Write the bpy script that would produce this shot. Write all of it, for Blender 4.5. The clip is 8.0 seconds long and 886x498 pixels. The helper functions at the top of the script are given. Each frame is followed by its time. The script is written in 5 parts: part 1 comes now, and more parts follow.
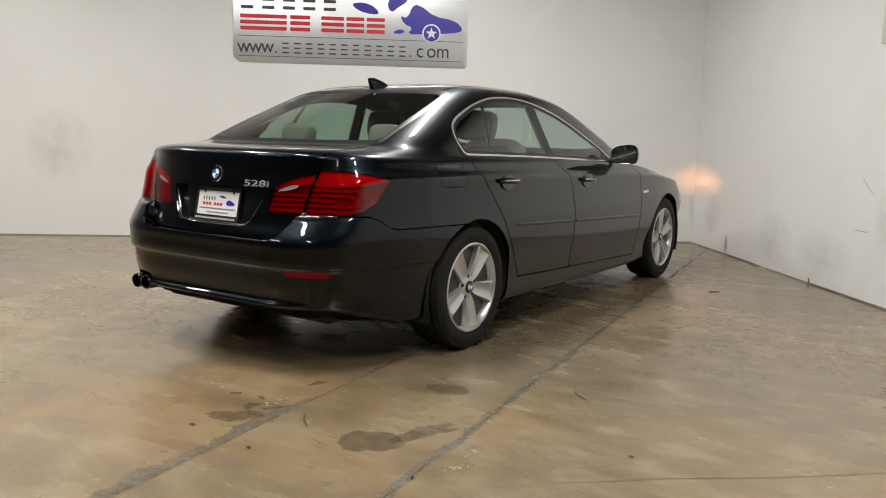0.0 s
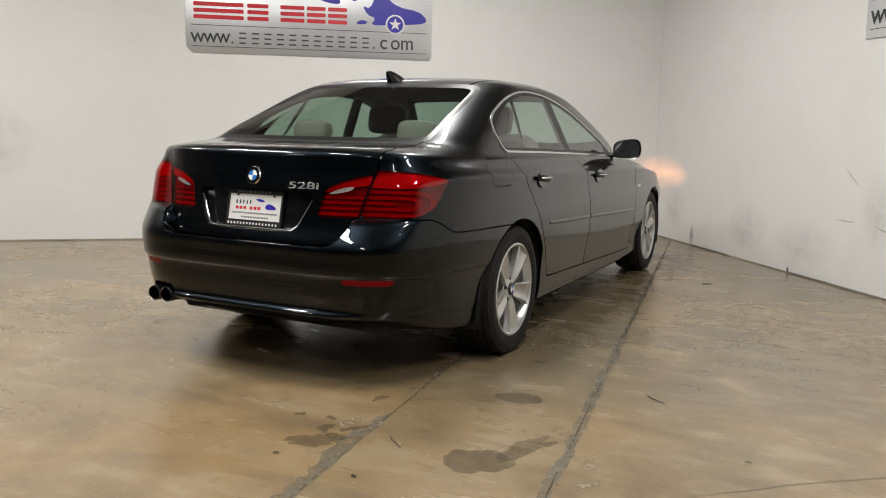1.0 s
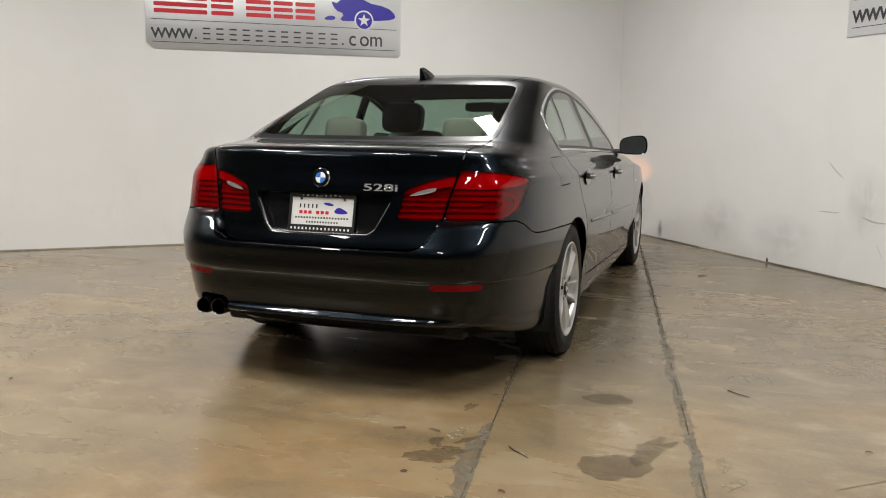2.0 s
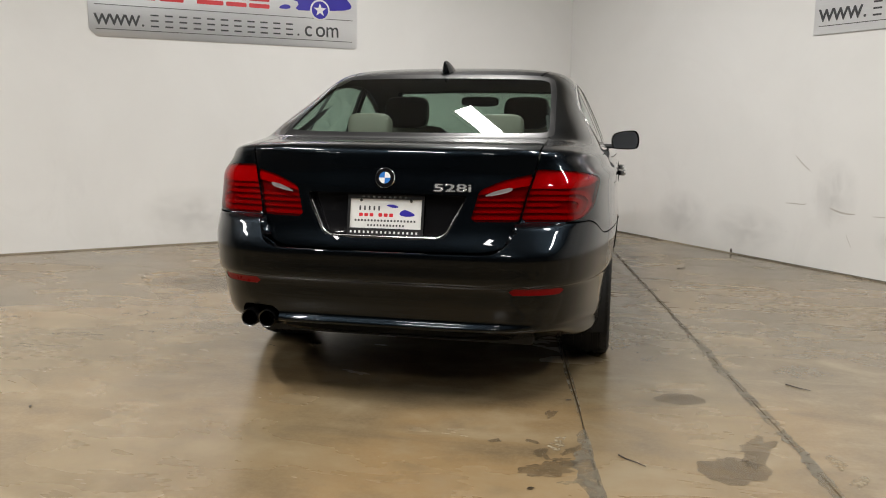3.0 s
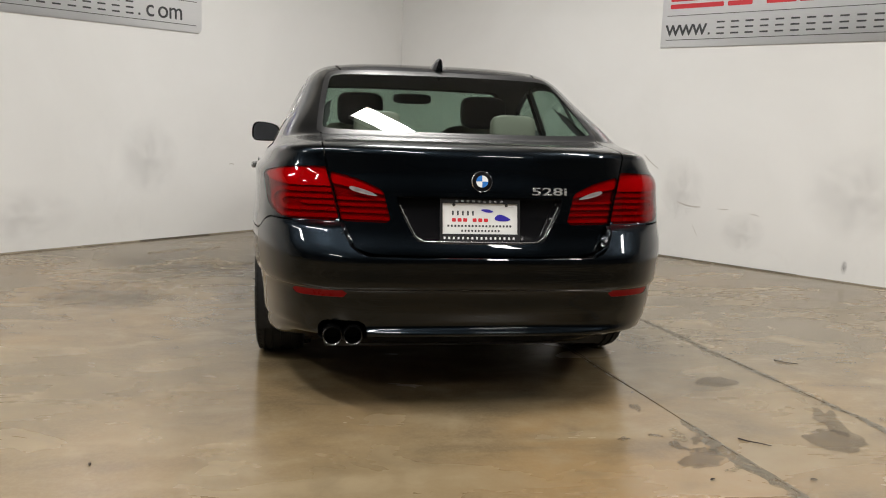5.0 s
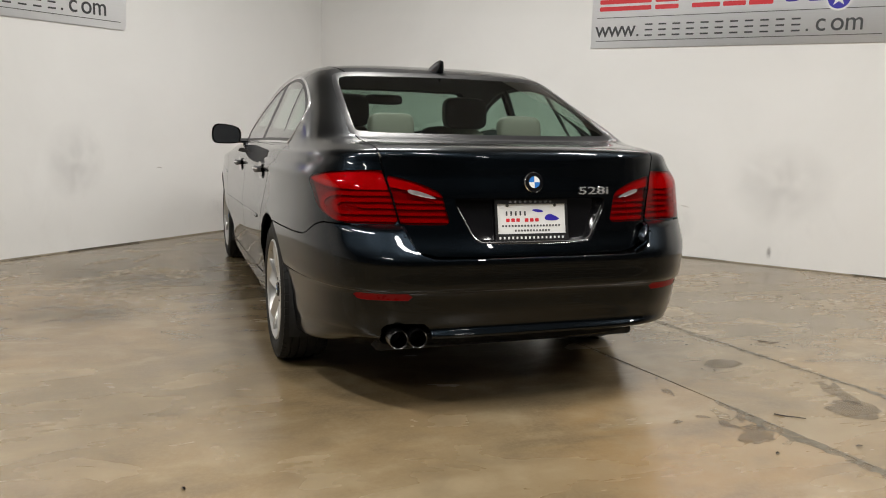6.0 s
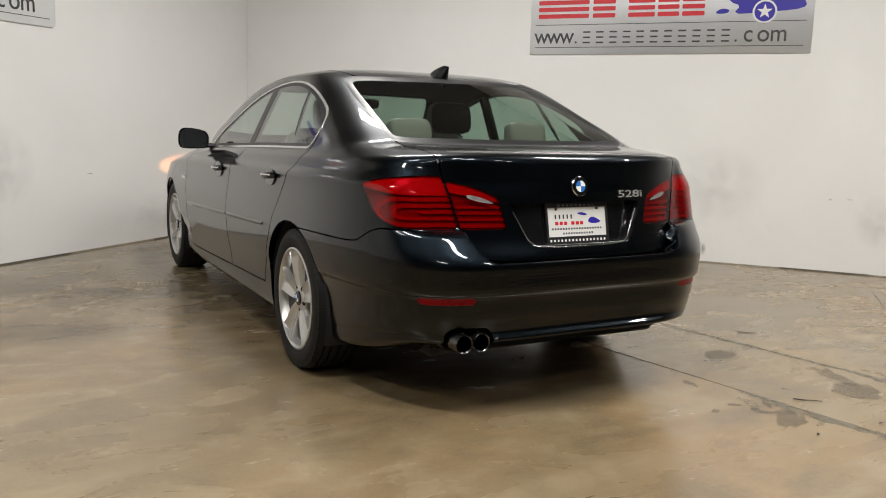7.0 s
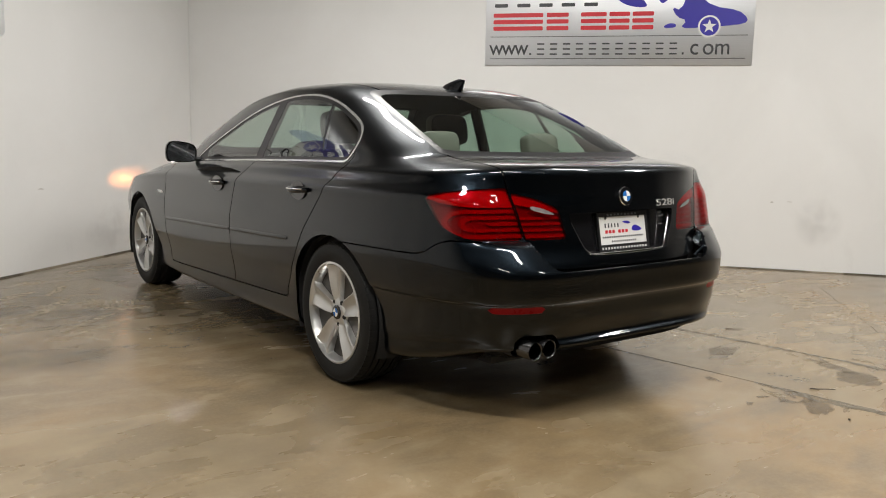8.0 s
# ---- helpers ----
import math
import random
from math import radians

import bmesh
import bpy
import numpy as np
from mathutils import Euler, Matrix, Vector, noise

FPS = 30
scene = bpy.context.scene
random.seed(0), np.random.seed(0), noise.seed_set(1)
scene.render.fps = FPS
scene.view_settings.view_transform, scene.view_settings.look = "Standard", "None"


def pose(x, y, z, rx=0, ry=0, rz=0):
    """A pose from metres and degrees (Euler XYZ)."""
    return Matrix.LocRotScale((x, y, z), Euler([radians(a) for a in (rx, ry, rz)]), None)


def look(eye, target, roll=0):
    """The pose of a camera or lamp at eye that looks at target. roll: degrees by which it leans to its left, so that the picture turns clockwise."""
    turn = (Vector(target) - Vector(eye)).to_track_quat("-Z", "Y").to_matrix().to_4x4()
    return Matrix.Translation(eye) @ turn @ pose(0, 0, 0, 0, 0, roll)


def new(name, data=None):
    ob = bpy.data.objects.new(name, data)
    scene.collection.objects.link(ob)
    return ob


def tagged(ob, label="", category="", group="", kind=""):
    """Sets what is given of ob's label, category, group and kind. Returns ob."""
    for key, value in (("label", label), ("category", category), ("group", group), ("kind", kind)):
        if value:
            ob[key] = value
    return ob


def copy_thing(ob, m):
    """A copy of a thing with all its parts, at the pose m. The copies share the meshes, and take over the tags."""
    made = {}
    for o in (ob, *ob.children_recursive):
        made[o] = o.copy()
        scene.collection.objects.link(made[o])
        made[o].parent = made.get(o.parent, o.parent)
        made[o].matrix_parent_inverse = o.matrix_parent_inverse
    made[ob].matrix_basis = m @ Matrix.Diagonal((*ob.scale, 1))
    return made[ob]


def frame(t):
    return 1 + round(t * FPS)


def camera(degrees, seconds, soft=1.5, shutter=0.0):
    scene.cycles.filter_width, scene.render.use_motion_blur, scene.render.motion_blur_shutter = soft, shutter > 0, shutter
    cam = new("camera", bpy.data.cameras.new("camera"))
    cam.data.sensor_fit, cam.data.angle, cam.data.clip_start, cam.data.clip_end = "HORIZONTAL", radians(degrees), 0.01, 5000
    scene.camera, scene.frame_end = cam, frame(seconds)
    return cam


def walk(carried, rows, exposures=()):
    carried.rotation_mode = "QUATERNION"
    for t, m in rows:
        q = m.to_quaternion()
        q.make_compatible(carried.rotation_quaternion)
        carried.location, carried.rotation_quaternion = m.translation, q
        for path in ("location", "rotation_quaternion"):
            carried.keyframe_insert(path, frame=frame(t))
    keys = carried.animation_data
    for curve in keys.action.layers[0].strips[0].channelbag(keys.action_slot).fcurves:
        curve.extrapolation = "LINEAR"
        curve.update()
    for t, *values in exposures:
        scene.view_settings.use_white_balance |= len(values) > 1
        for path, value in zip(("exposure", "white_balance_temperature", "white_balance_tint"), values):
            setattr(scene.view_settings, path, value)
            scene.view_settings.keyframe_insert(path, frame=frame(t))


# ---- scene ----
cam = camera(57.0, 8.0, soft=1.0)
PATH = [
    (0, (3.21, -3.647, 1.146), (2.091, -2.013, 0.867), 1.3),
    (0.5, (2.855, -3.76, 1.136), (1.837, -2.061, 0.857), 1.3),
    (1, (2.47, -3.864, 1.156), (1.567, -2.103, 0.862), 1.0),
    (1.5, (2.086, -3.991, 1.158), (1.296, -2.177, 0.862), 0.9),
    (2, (1.694, -4.075, 1.148), (1.021, -2.215, 0.852), 0.5),
    (3.5, (0.526, -4.131, 1.164), (0.288, -2.171, 0.846), 1.1),
    (4, (0.141, -4.134, 1.162), (0.094, -2.16, 0.844), 1.7),
    (4.5, (-0.254, -4.106, 1.17), (-0.113, -2.137, 0.848), 1.6),
    (5, (-0.653, -4.066, 1.168), (-0.329, -2.118, 0.851), 2.0),
    (6.5, (-1.763, -3.79, 1.17), (-0.954, -1.988, 0.857), 1.3),
    (7, (-2.099, -3.639, 1.164), (-1.147, -1.906, 0.863), 1.6),
    (7.5, (-2.418, -3.498, 1.164), (-1.349, -1.832, 0.878), 1.7),
    (8, (-2.729, -3.319, 1.178), (-1.546, -1.731, 0.899), 1.2),
]
walk(cam, [(t, look(eye, target, roll)) for t, eye, target, roll in PATH])

import mathutils.bvhtree

# ---- world, lamps, exposure ----
ROOM = pose(0.40, 5.51, 0, 0, 0, 39.3)          # the corner of the room; its walls run along -x and -y of this frame
WALL_L, WALL_R = -0.04, -0.07                   # faces of the two walls in the room's frame
CEILING = 3.75
TUBE_POWER = 78.0
FIXTURES = [(-2.78, -2.78, 1.2), (-3.0, -6.1, 0.9), (-6.6, -3.9, 1.18), (-6.0, -6.0, 1.0), (-2.4, -8.2, 0.85), (-8.2, -2.4, 0.7), (-6.2, -9.2, 0.45), (-9.2, -6.2, 0.45)]   # place and share of full output

world = bpy.data.worlds.new("world")
scene.world = world
world.use_nodes = True
world.node_tree.nodes["Background"].inputs[0].default_value = (0.9, 0.95, 1.0, 1)
world.node_tree.nodes["Background"].inputs[1].default_value = 0.05


# ---- small mesh tools ----
def link_mesh(name, V, F, mat, parent=None, label="", sharp=35.0, smooth=True, mats=None, slots=None):
    me = bpy.data.meshes.new(name)
    me.from_pydata([tuple(map(float, v)) for v in V], [], [tuple(f) for f in F])
    for m in (mats or [mat]):
        me.materials.append(m)
    if slots is not None:
        me.polygons.foreach_set("material_index", slots)
    me.polygons.foreach_set("use_smooth", [smooth] * len(me.polygons))
    me.validate()
    me.update()
    if smooth and sharp:
        me.set_sharp_from_angle(angle=radians(sharp))
    ob = new(name, me)
    if parent is not None:
        ob.parent = parent
    return tagged(ob, label)


def part(name, bm, mat, parent=None, label="", sharp=35.0, smooth=True):
    """One bmesh as one mesh object under a thing or a part."""
    bmesh.ops.recalc_face_normals(bm, faces=bm.faces)
    me = bpy.data.meshes.new(name)
    bm.to_mesh(me)
    bm.free()
    me.materials.append(mat)
    me.polygons.foreach_set("use_smooth", [smooth] * len(me.polygons))
    if smooth and sharp:
        me.set_sharp_from_angle(angle=radians(sharp))
    ob = new(name, me)
    if parent is not None:
        ob.parent = parent
    return tagged(ob, label)


def empty(name, parent=None, m=None):
    ob = new(name)
    ob.empty_display_size = 0.1
    if m is not None:
        ob.matrix_basis = m
    if parent is not None:
        ob.parent = parent
    return ob


def box_bm(x0, x1, y0, y1, z0, z1, bevel=0.0, seg=2):
    bm = bmesh.new()
    bmesh.ops.create_cube(bm, size=1.0)
    for v in bm.verts:
        v.co = Vector(((x0 + x1) / 2 + v.co.x * (x1 - x0), (y0 + y1) / 2 + v.co.y * (y1 - y0), (z0 + z1) / 2 + v.co.z * (z1 - z0)))
    if bevel:
        bmesh.ops.bevel(bm, geom=list(bm.edges), offset=bevel, segments=seg, affect="EDGES", profile=0.5)
    return bm


def turned(profile, n=48, axis="x", closed=False):
    """A bmesh turned about an axis; profile rows are (radius, place along the axis)."""
    bm = bmesh.new()
    rings = []
    for r, h in profile:
        row = []
        for i in range(n):
            a = 2 * math.pi * i / n
            c, s = r * math.cos(a), r * math.sin(a)
            row.append(bm.verts.new({"x": (h, c, s), "y": (c, h, s), "z": (c, s, h)}[axis]))
        rings.append(row)
    pairs = list(zip(rings, rings[1:])) + ([(rings[-1], rings[0])] if closed else [])
    for a, b in pairs:
        for i in range(n):
            bm.faces.new((a[i], a[(i + 1) % n], b[(i + 1) % n], b[i]))
    if not closed:
        for row in (rings[0], rings[-1]):
            bm.faces.new(row)
    return bm


def plate_bm(outline, h, bevel=0.0, m=None):
    """A flat plate from a 2D outline (x, z), its back at y = 0, its face at y = -h."""
    bm = bmesh.new()
    f = bm.faces.new([bm.verts.new((x, 0, z)) for x, z in outline])
    bmesh.ops.recalc_face_normals(bm, faces=[f])
    if f.normal.y > 0:
        f.normal_flip()
    got = bmesh.ops.extrude_face_region(bm, geom=[f])
    top = [g for g in got["geom"] if isinstance(g, bmesh.types.BMVert)]
    for v in top:
        v.co.y -= h
    if bevel:
        edges = [e for e in bm.edges if all(v in top for v in e.verts)]
        bmesh.ops.bevel(bm, geom=edges, offset=bevel, segments=2, affect="EDGES", profile=0.5)
    if m is not None:
        bm.transform(m)
    return bm


def sweep_bm(path, radius, n=8, flat=1.0):
    """A tube along a path of points; flat < 1 squeezes it upright."""
    bm = bmesh.new()
    path = [Vector(p) for p in path]
    rings = []
    for i, p in enumerate(path):
        d = (path[min(i + 1, len(path) - 1)] - path[max(i - 1, 0)]).normalized()
        side = d.cross(Vector((0, 0, 1)))
        side = side.normalized() if side.length > 1e-4 else Vector((1, 0, 0))
        up = side.cross(d).normalized()
        r = radius(i / (len(path) - 1)) if callable(radius) else radius
        rings.append([bm.verts.new(p + side * (r * math.cos(2 * math.pi * k / n)) + up * (flat * r * math.sin(2 * math.pi * k / n))) for k in range(n)])
    for a, b in zip(rings, rings[1:]):
        for k in range(n):
            bm.faces.new((a[k], a[(k + 1) % n], b[(k + 1) % n], b[k]))
    bm.faces.new(rings[0])
    bm.faces.new(rings[-1])
    return bm


def text_mesh(name, body, size, depth, mat, parent, m):
    cu = bpy.data.curves.new(name, "FONT")
    cu.body, cu.size, cu.extrude, cu.bevel_depth = body, size, depth, 0.0006
    cu.align_x = "CENTER"
    tmp = new(name + "_curve", cu)
    bpy.context.view_layer.update()
    me = bpy.data.meshes.new_from_object(tmp.evaluated_get(bpy.context.evaluated_depsgraph_get()))
    bpy.data.objects.remove(tmp)
    me.materials.clear()
    me.materials.append(mat)
    ob = new(name, me)
    ob.parent = parent
    ob.matrix_basis = m
    return ob


def rounded(x0, x1, z0, z1, r, n=5):
    out = []
    for cx, cz, a0 in ((x1 - r, z1 - r, 0), (x0 + r, z1 - r, 90), (x0 + r, z0 + r, 180), (x1 - r, z0 + r, 270)):
        for i in range(n + 1):
            a = radians(a0 + 90 * i / n)
            out.append((cx + r * math.cos(a), cz + r * math.sin(a)))
    return out


def soften(points, times=2, closed=True):
    """Corner cutting: a smooth outline from a few points."""
    for _ in range(times):
        out = []
        n = len(points)
        for i in range(n if closed else n - 1):
            a, b = points[i], points[(i + 1) % n]
            out += [(0.75 * a[0] + 0.25 * b[0], 0.75 * a[1] + 0.25 * b[1]), (0.25 * a[0] + 0.75 * b[0], 0.25 * a[1] + 0.75 * b[1])]
        points = out
    return points


def lerp_at(knots, v):
    """Smooth (monotone cubic) curve through (place, value) knots, at the places v."""
    xs, ys = np.array([k[0] for k in knots], float), np.array([k[1] for k in knots], float)
    v = np.clip(np.asarray(v, float), xs[0], xs[-1])
    if len(xs) == 2:
        return np.interp(v, xs, ys)
    d = np.diff(ys) / np.diff(xs)
    m = np.zeros(len(xs))
    m[0], m[-1] = d[0], d[-1]
    for i in range(1, len(xs) - 1):
        m[i] = 0 if d[i - 1] * d[i] <= 0 else 2 * d[i - 1] * d[i] / (d[i - 1] + d[i])
    i = np.clip(np.searchsorted(xs, v) - 1, 0, len(xs) - 2)
    h = xs[i + 1] - xs[i]
    u = (v - xs[i]) / h
    return (2 * u**3 - 3 * u**2 + 1) * ys[i] + (u**3 - 2 * u**2 + u) * h * m[i] + (-2 * u**3 + 3 * u**2) * ys[i + 1] + (u**3 - u**2) * h * m[i + 1]


# ---- materials ----
def material(name):
    m = bpy.data.materials.new(name)
    m.use_nodes = True
    t = m.node_tree
    return m, t, t.nodes["Principled BSDF"]


def node(t, kind, inputs=None, operation="", blend=""):
    n = t.nodes.new(kind)
    if operation:
        n.operation = operation
    if blend:
        n.data_type, n.blend_type = "RGBA", blend
    for k, v in (inputs or {}).items():
        if isinstance(v, bpy.types.NodeSocket):
            t.links.new(v, n.inputs[k])
        else:
            n.inputs[k].default_value = v
    return n


def coords(t, scale=(1, 1, 1)):
    c = node(t, "ShaderNodeTexCoord")
    return node(t, "ShaderNodeMapping", {"Vector": c.outputs["Object"], "Scale": scale}).outputs[0]


def noise_of(t, vec, scale, detail=6.0, rough=0.55, distort=0.0):
    return node(t, "ShaderNodeTexNoise", {"Vector": vec, "Scale": scale, "Detail": detail, "Roughness": rough, "Distortion": distort}).outputs["Fac"]


def ramp(t, fac, stops):
    r = node(t, "ShaderNodeValToRGB", {"Fac": fac})
    e = r.color_ramp.elements
    while len(e) < len(stops):
        e.new(0.5)
    for el, (p, c) in zip(e, stops):
        el.position, el.color = p, (*c, 1) if len(c) == 3 else c
    return r.outputs["Color"]


def grey(v):
    return (v, v, v)


def mixed(t, fac, a, b, how="MIX"):
    n = node(t, "ShaderNodeMix", blend=how)
    for i, v in ((0, fac), (6, a), (7, b)):
        if isinstance(v, bpy.types.NodeSocket):
            t.links.new(v, n.inputs[i])
        else:
            n.inputs[i].default_value = v if i == 0 else (*v, 1)
    return n.outputs[2]


def spread(t, v, lo, hi, to_lo=0.0, to_hi=1.0):
    return node(t, "ShaderNodeMapRange", {"Value": v, "From Min": lo, "From Max": hi, "To Min": to_lo, "To Max": to_hi}).outputs[0]


def bumped(t, bsdf, height, strength, distance):
    b = node(t, "ShaderNodeBump", {"Height": height, "Strength": strength, "Distance": distance})
    t.links.new(b.outputs[0], bsdf.inputs["Normal"])


def plain(name, colour, rough=0.5, metal=0.0, grain=40.0, vary=0.12, bump=0.0, coat=0.0, specular=0.5):
    """A simple surface with a little variation in tone and gloss."""
    m, t, b = material(name)
    v = coords(t)
    n = noise_of(t, v, grain)
    n2 = noise_of(t, v, grain / 9)
    f = mixed(t, 0.5, n, n2)
    t.links.new(ramp(t, f, [(0.3, [c * (1 - vary) for c in colour]), (0.7, [min(1, c * (1 + vary)) for c in colour])]), b.inputs["Base Color"])
    t.links.new(spread(t, f, 0.3, 0.7, max(0.02, rough * 0.85), min(1, rough * 1.15)), b.inputs["Roughness"])
    b.inputs["Metallic"].default_value = metal
    b.inputs["Coat Weight"].default_value = coat
    b.inputs["Coat Roughness"].default_value = 0.05
    b.inputs["Specular IOR Level"].default_value = specular
    if bump:
        bumped(t, b, n, 0.5, bump)
    return m


def eased(t, v, lo, hi, to_lo=0.0, to_hi=1.0):
    n = node(t, "ShaderNodeMapRange", {"Value": v, "From Min": lo, "From Max": hi, "To Min": to_lo, "To Max": to_hi})
    n.interpolation_type = "SMOOTHSTEP"
    return n.outputs[0]


def concrete(name, tint=1.0, warm=1.0):
    """Old power-trowelled slab: soft clouds of tan, ochre and olive-grey, wiped pale drags, small pale and dark blotches, fine grit and a patchy sheen."""
    m, t, b = material(name)
    v = coords(t)
    k = lambda r, g, bl: (r * tint * warm, g * tint, bl * tint / warm)
    cloud = noise_of(t, v, 0.42, 3, 0.5, 0.3)
    olive = noise_of(t, coords(t, (1.0, 1.2, 1.0)), 0.75, 4, 0.55, 0.4)
    drag = noise_of(t, node(t, "ShaderNodeMapping", {"Vector": node(t, "ShaderNodeTexCoord").outputs["Object"], "Rotation": (0, 0, radians(38)), "Scale": (1.0, 2.3, 1.0)}).outputs[0], 1.9, 4, 0.56, 0.5)
    blotch = noise_of(t, coords(t, (1.0, 1.25, 1.0)), 4.2, 4, 0.56, 0.25)
    fleck = noise_of(t, v, 13.0, 5, 0.68, 0.2)
    grit = noise_of(t, v, 55.0, 4, 0.7)
    base = ramp(t, cloud, [(0.36, k(0.190, 0.152, 0.094)), (0.50, k(0.250, 0.188, 0.106)), (0.64, k(0.318, 0.218, 0.108))])
    col = mixed(t, eased(t, olive, 0.44, 0.68, 0, 0.60), base, k(0.172, 0.146, 0.100))
    col = mixed(t, eased(t, drag, 0.48, 0.74, 0, 0.72), col, k(0.370, 0.300, 0.192))
    col = mixed(t, eased(t, drag, 0.50, 0.28, 0, 0.55), col, k(0.158, 0.124, 0.076))
    col = mixed(t, eased(t, blotch, 0.50, 0.78, 0, 0.50), col, k(0.385, 0.312, 0.200))
    col = mixed(t, eased(t, blotch, 0.50, 0.24, 0, 0.45), col, k(0.138, 0.108, 0.068))
    col = mixed(t, eased(t, fleck, 0.58, 0.80, 0, 0.34), col, k(0.430, 0.355, 0.235))
    col = mixed(t, eased(t, fleck, 0.40, 0.22, 0, 0.32), col, k(0.105, 0.080, 0.050))
    col = mixed(t, eased(t, grit, 0.35, 0.70, 0.0, 0.16), col, k(0.40, 0.33, 0.22))
    t.links.new(col, b.inputs["Base Color"])
    gloss = node(t, "ShaderNodeMath", {0: eased(t, olive, 0.35, 0.65, 0.27, 0.19), 1: eased(t, drag, 0.32, 0.72, -0.02, 0.05)}, operation="ADD").outputs[0]
    t.links.new(gloss, b.inputs["Roughness"])
    b.inputs["Specular IOR Level"].default_value = 1.0
    bumped(t, b, blotch, 0.05, 0.004)
    return m


def broken(m, scale, lo, hi, least, most):
    """Lets what lies below show through in patches, as a worn thin layer does."""
    t = m.node_tree
    thin = spread(t, noise_of(t, coords(t), scale, 6, 0.65, 0.3), lo, hi, least, most)
    over = node(t, "ShaderNodeMixShader", {0: thin, 1: node(t, "ShaderNodeBsdfTransparent").outputs[0], 2: t.nodes["Principled BSDF"].outputs[0]})
    t.links.new(over.outputs[0], t.nodes["Material Output"].inputs["Surface"])
    return m


def wall_paint(name):
    m, t, b = material(name)
    v = coords(t)
    cloud = noise_of(t, v, 0.8, 5, 0.6, 0.5)
    roll = noise_of(t, v, 150, 3)
    smear = noise_of(t, coords(t, (1, 1, 0.6)), 2.1, 6, 0.65, 0.9)
    col = ramp(t, cloud, [(0.3, (0.79, 0.783, 0.765)), (0.7, (0.84, 0.835, 0.82))])
    # scuffs and grey smears low on the wall
    z = node(t, "ShaderNodeSeparateXYZ", {"Vector": node(t, "ShaderNodeTexCoord").outputs["Object"]}).outputs["Z"]
    low = node(t, "ShaderNodeMath", {0: spread(t, z, 0.0, 1.5, 1.0, 0.0), 1: spread(t, smear, 0.55, 0.85, 0.0, 0.22)}, operation="MULTIPLY").outputs[0]
    col = mixed(t, low, col, (0.47, 0.45, 0.43))
    # fine chips of bare plaster
    scr = noise_of(t, coords(t, (1, 1, 3.0)), 9, 8, 0.75, 1.5)
    low2 = node(t, "ShaderNodeMath", {0: spread(t, z, 0.0, 0.9, 1.0, 0.0), 1: spread(t, scr, 0.69, 0.76, 0.0, 0.8)}, operation="MULTIPLY").outputs[0]
    col = mixed(t, low2, col, (0.40, 0.37, 0.34))
    t.links.new(col, b.inputs["Base Color"])
    b.inputs["Roughness"].default_value = 0.55
    bumped(t, b, roll, 0.12, 0.002)
    return m


def car_paint():
    m, t, b = material("graphite_metallic_paint")
    v = coords(t)
    flake = node(t, "ShaderNodeTexVoronoi", {"Vector": v, "Scale": 900.0}).outputs["Color"]
    lum = node(t, "ShaderNodeRGBToBW", {"Color": flake}).outputs[0]
    t.links.new(ramp(t, lum, [(0.2, (0.0036, 0.0056, 0.0078)), (0.8, (0.0076, 0.0108, 0.0146))]), b.inputs["Base Color"])
    b.inputs["Metallic"].default_value = 1.0
    b.inputs["Roughness"].default_value = 0.34
    b.inputs["Specular IOR Level"].default_value = 0.0
    b.inputs["Coat Weight"].default_value = 1.0
    b.inputs["Coat IOR"].default_value = 1.40
    dust = noise_of(t, v, 7, 6)
    t.links.new(spread(t, dust, 0.35, 0.75, 0.0, 0.02), b.inputs["Coat Roughness"])
    return m


def glass(name, tint, gloss=0.02, strength=1.0):
    """Thin pane: tinted see-through with a mirror-like face that follows Fresnel."""
    m, t, b = material(name)
    t.nodes.remove(b)
    clear = node(t, "ShaderNodeBsdfTransparent", {"Color": (*tint, 1)})
    mirror = node(t, "ShaderNodeBsdfGlossy", {"Color": (1, 1, 1, 1), "Roughness": gloss})
    side = node(t, "ShaderNodeLayerWeight", {"Blend": 0.5}).outputs["Facing"]
    rise = node(t, "ShaderNodeMath", {0: side, 1: 4.0}, operation="POWER").outputs[0]
    fac = node(t, "ShaderNodeMath", {0: rise, 1: 0.88 * strength, 2: 0.072 * strength}, operation="MULTIPLY_ADD")
    mix = node(t, "ShaderNodeMixShader", {0: fac.outputs[0], 1: clear.outputs[0], 2: mirror.outputs[0]})
    t.links.new(mix.outputs[0], t.nodes["Material Output"].inputs["Surface"])
    return m


def glowing(name, colour, strength):
    m, t, b = material(name)
    b.inputs["Base Color"].default_value = (*colour, 1)
    b.inputs["Emission Color"].default_value = (*colour, 1)
    b.inputs["Emission Strength"].default_value = strength
    return m


def brushed():
    m, t, b = material("brushed_aluminium")
    v = coords(t, (1.2, 1, 160))
    n = noise_of(t, v, 3, 4)
    wide = noise_of(t, coords(t, (0.5, 1, 1.2)), 1.4, 2)
    t.links.new(ramp(t, mixed(t, 0.4, n, wide), [(0.3, (0.76, 0.77, 0.79)), (0.7, (0.90, 0.91, 0.93))]), b.inputs["Base Color"])
    b.inputs["Metallic"].default_value = 0.75
    t.links.new(spread(t, n, 0.3, 0.7, 0.30, 0.42), b.inputs["Roughness"])
    b.inputs["Anisotropic"].default_value = 0.5
    bumped(t, b, n, 0.08, 0.0006)
    return m


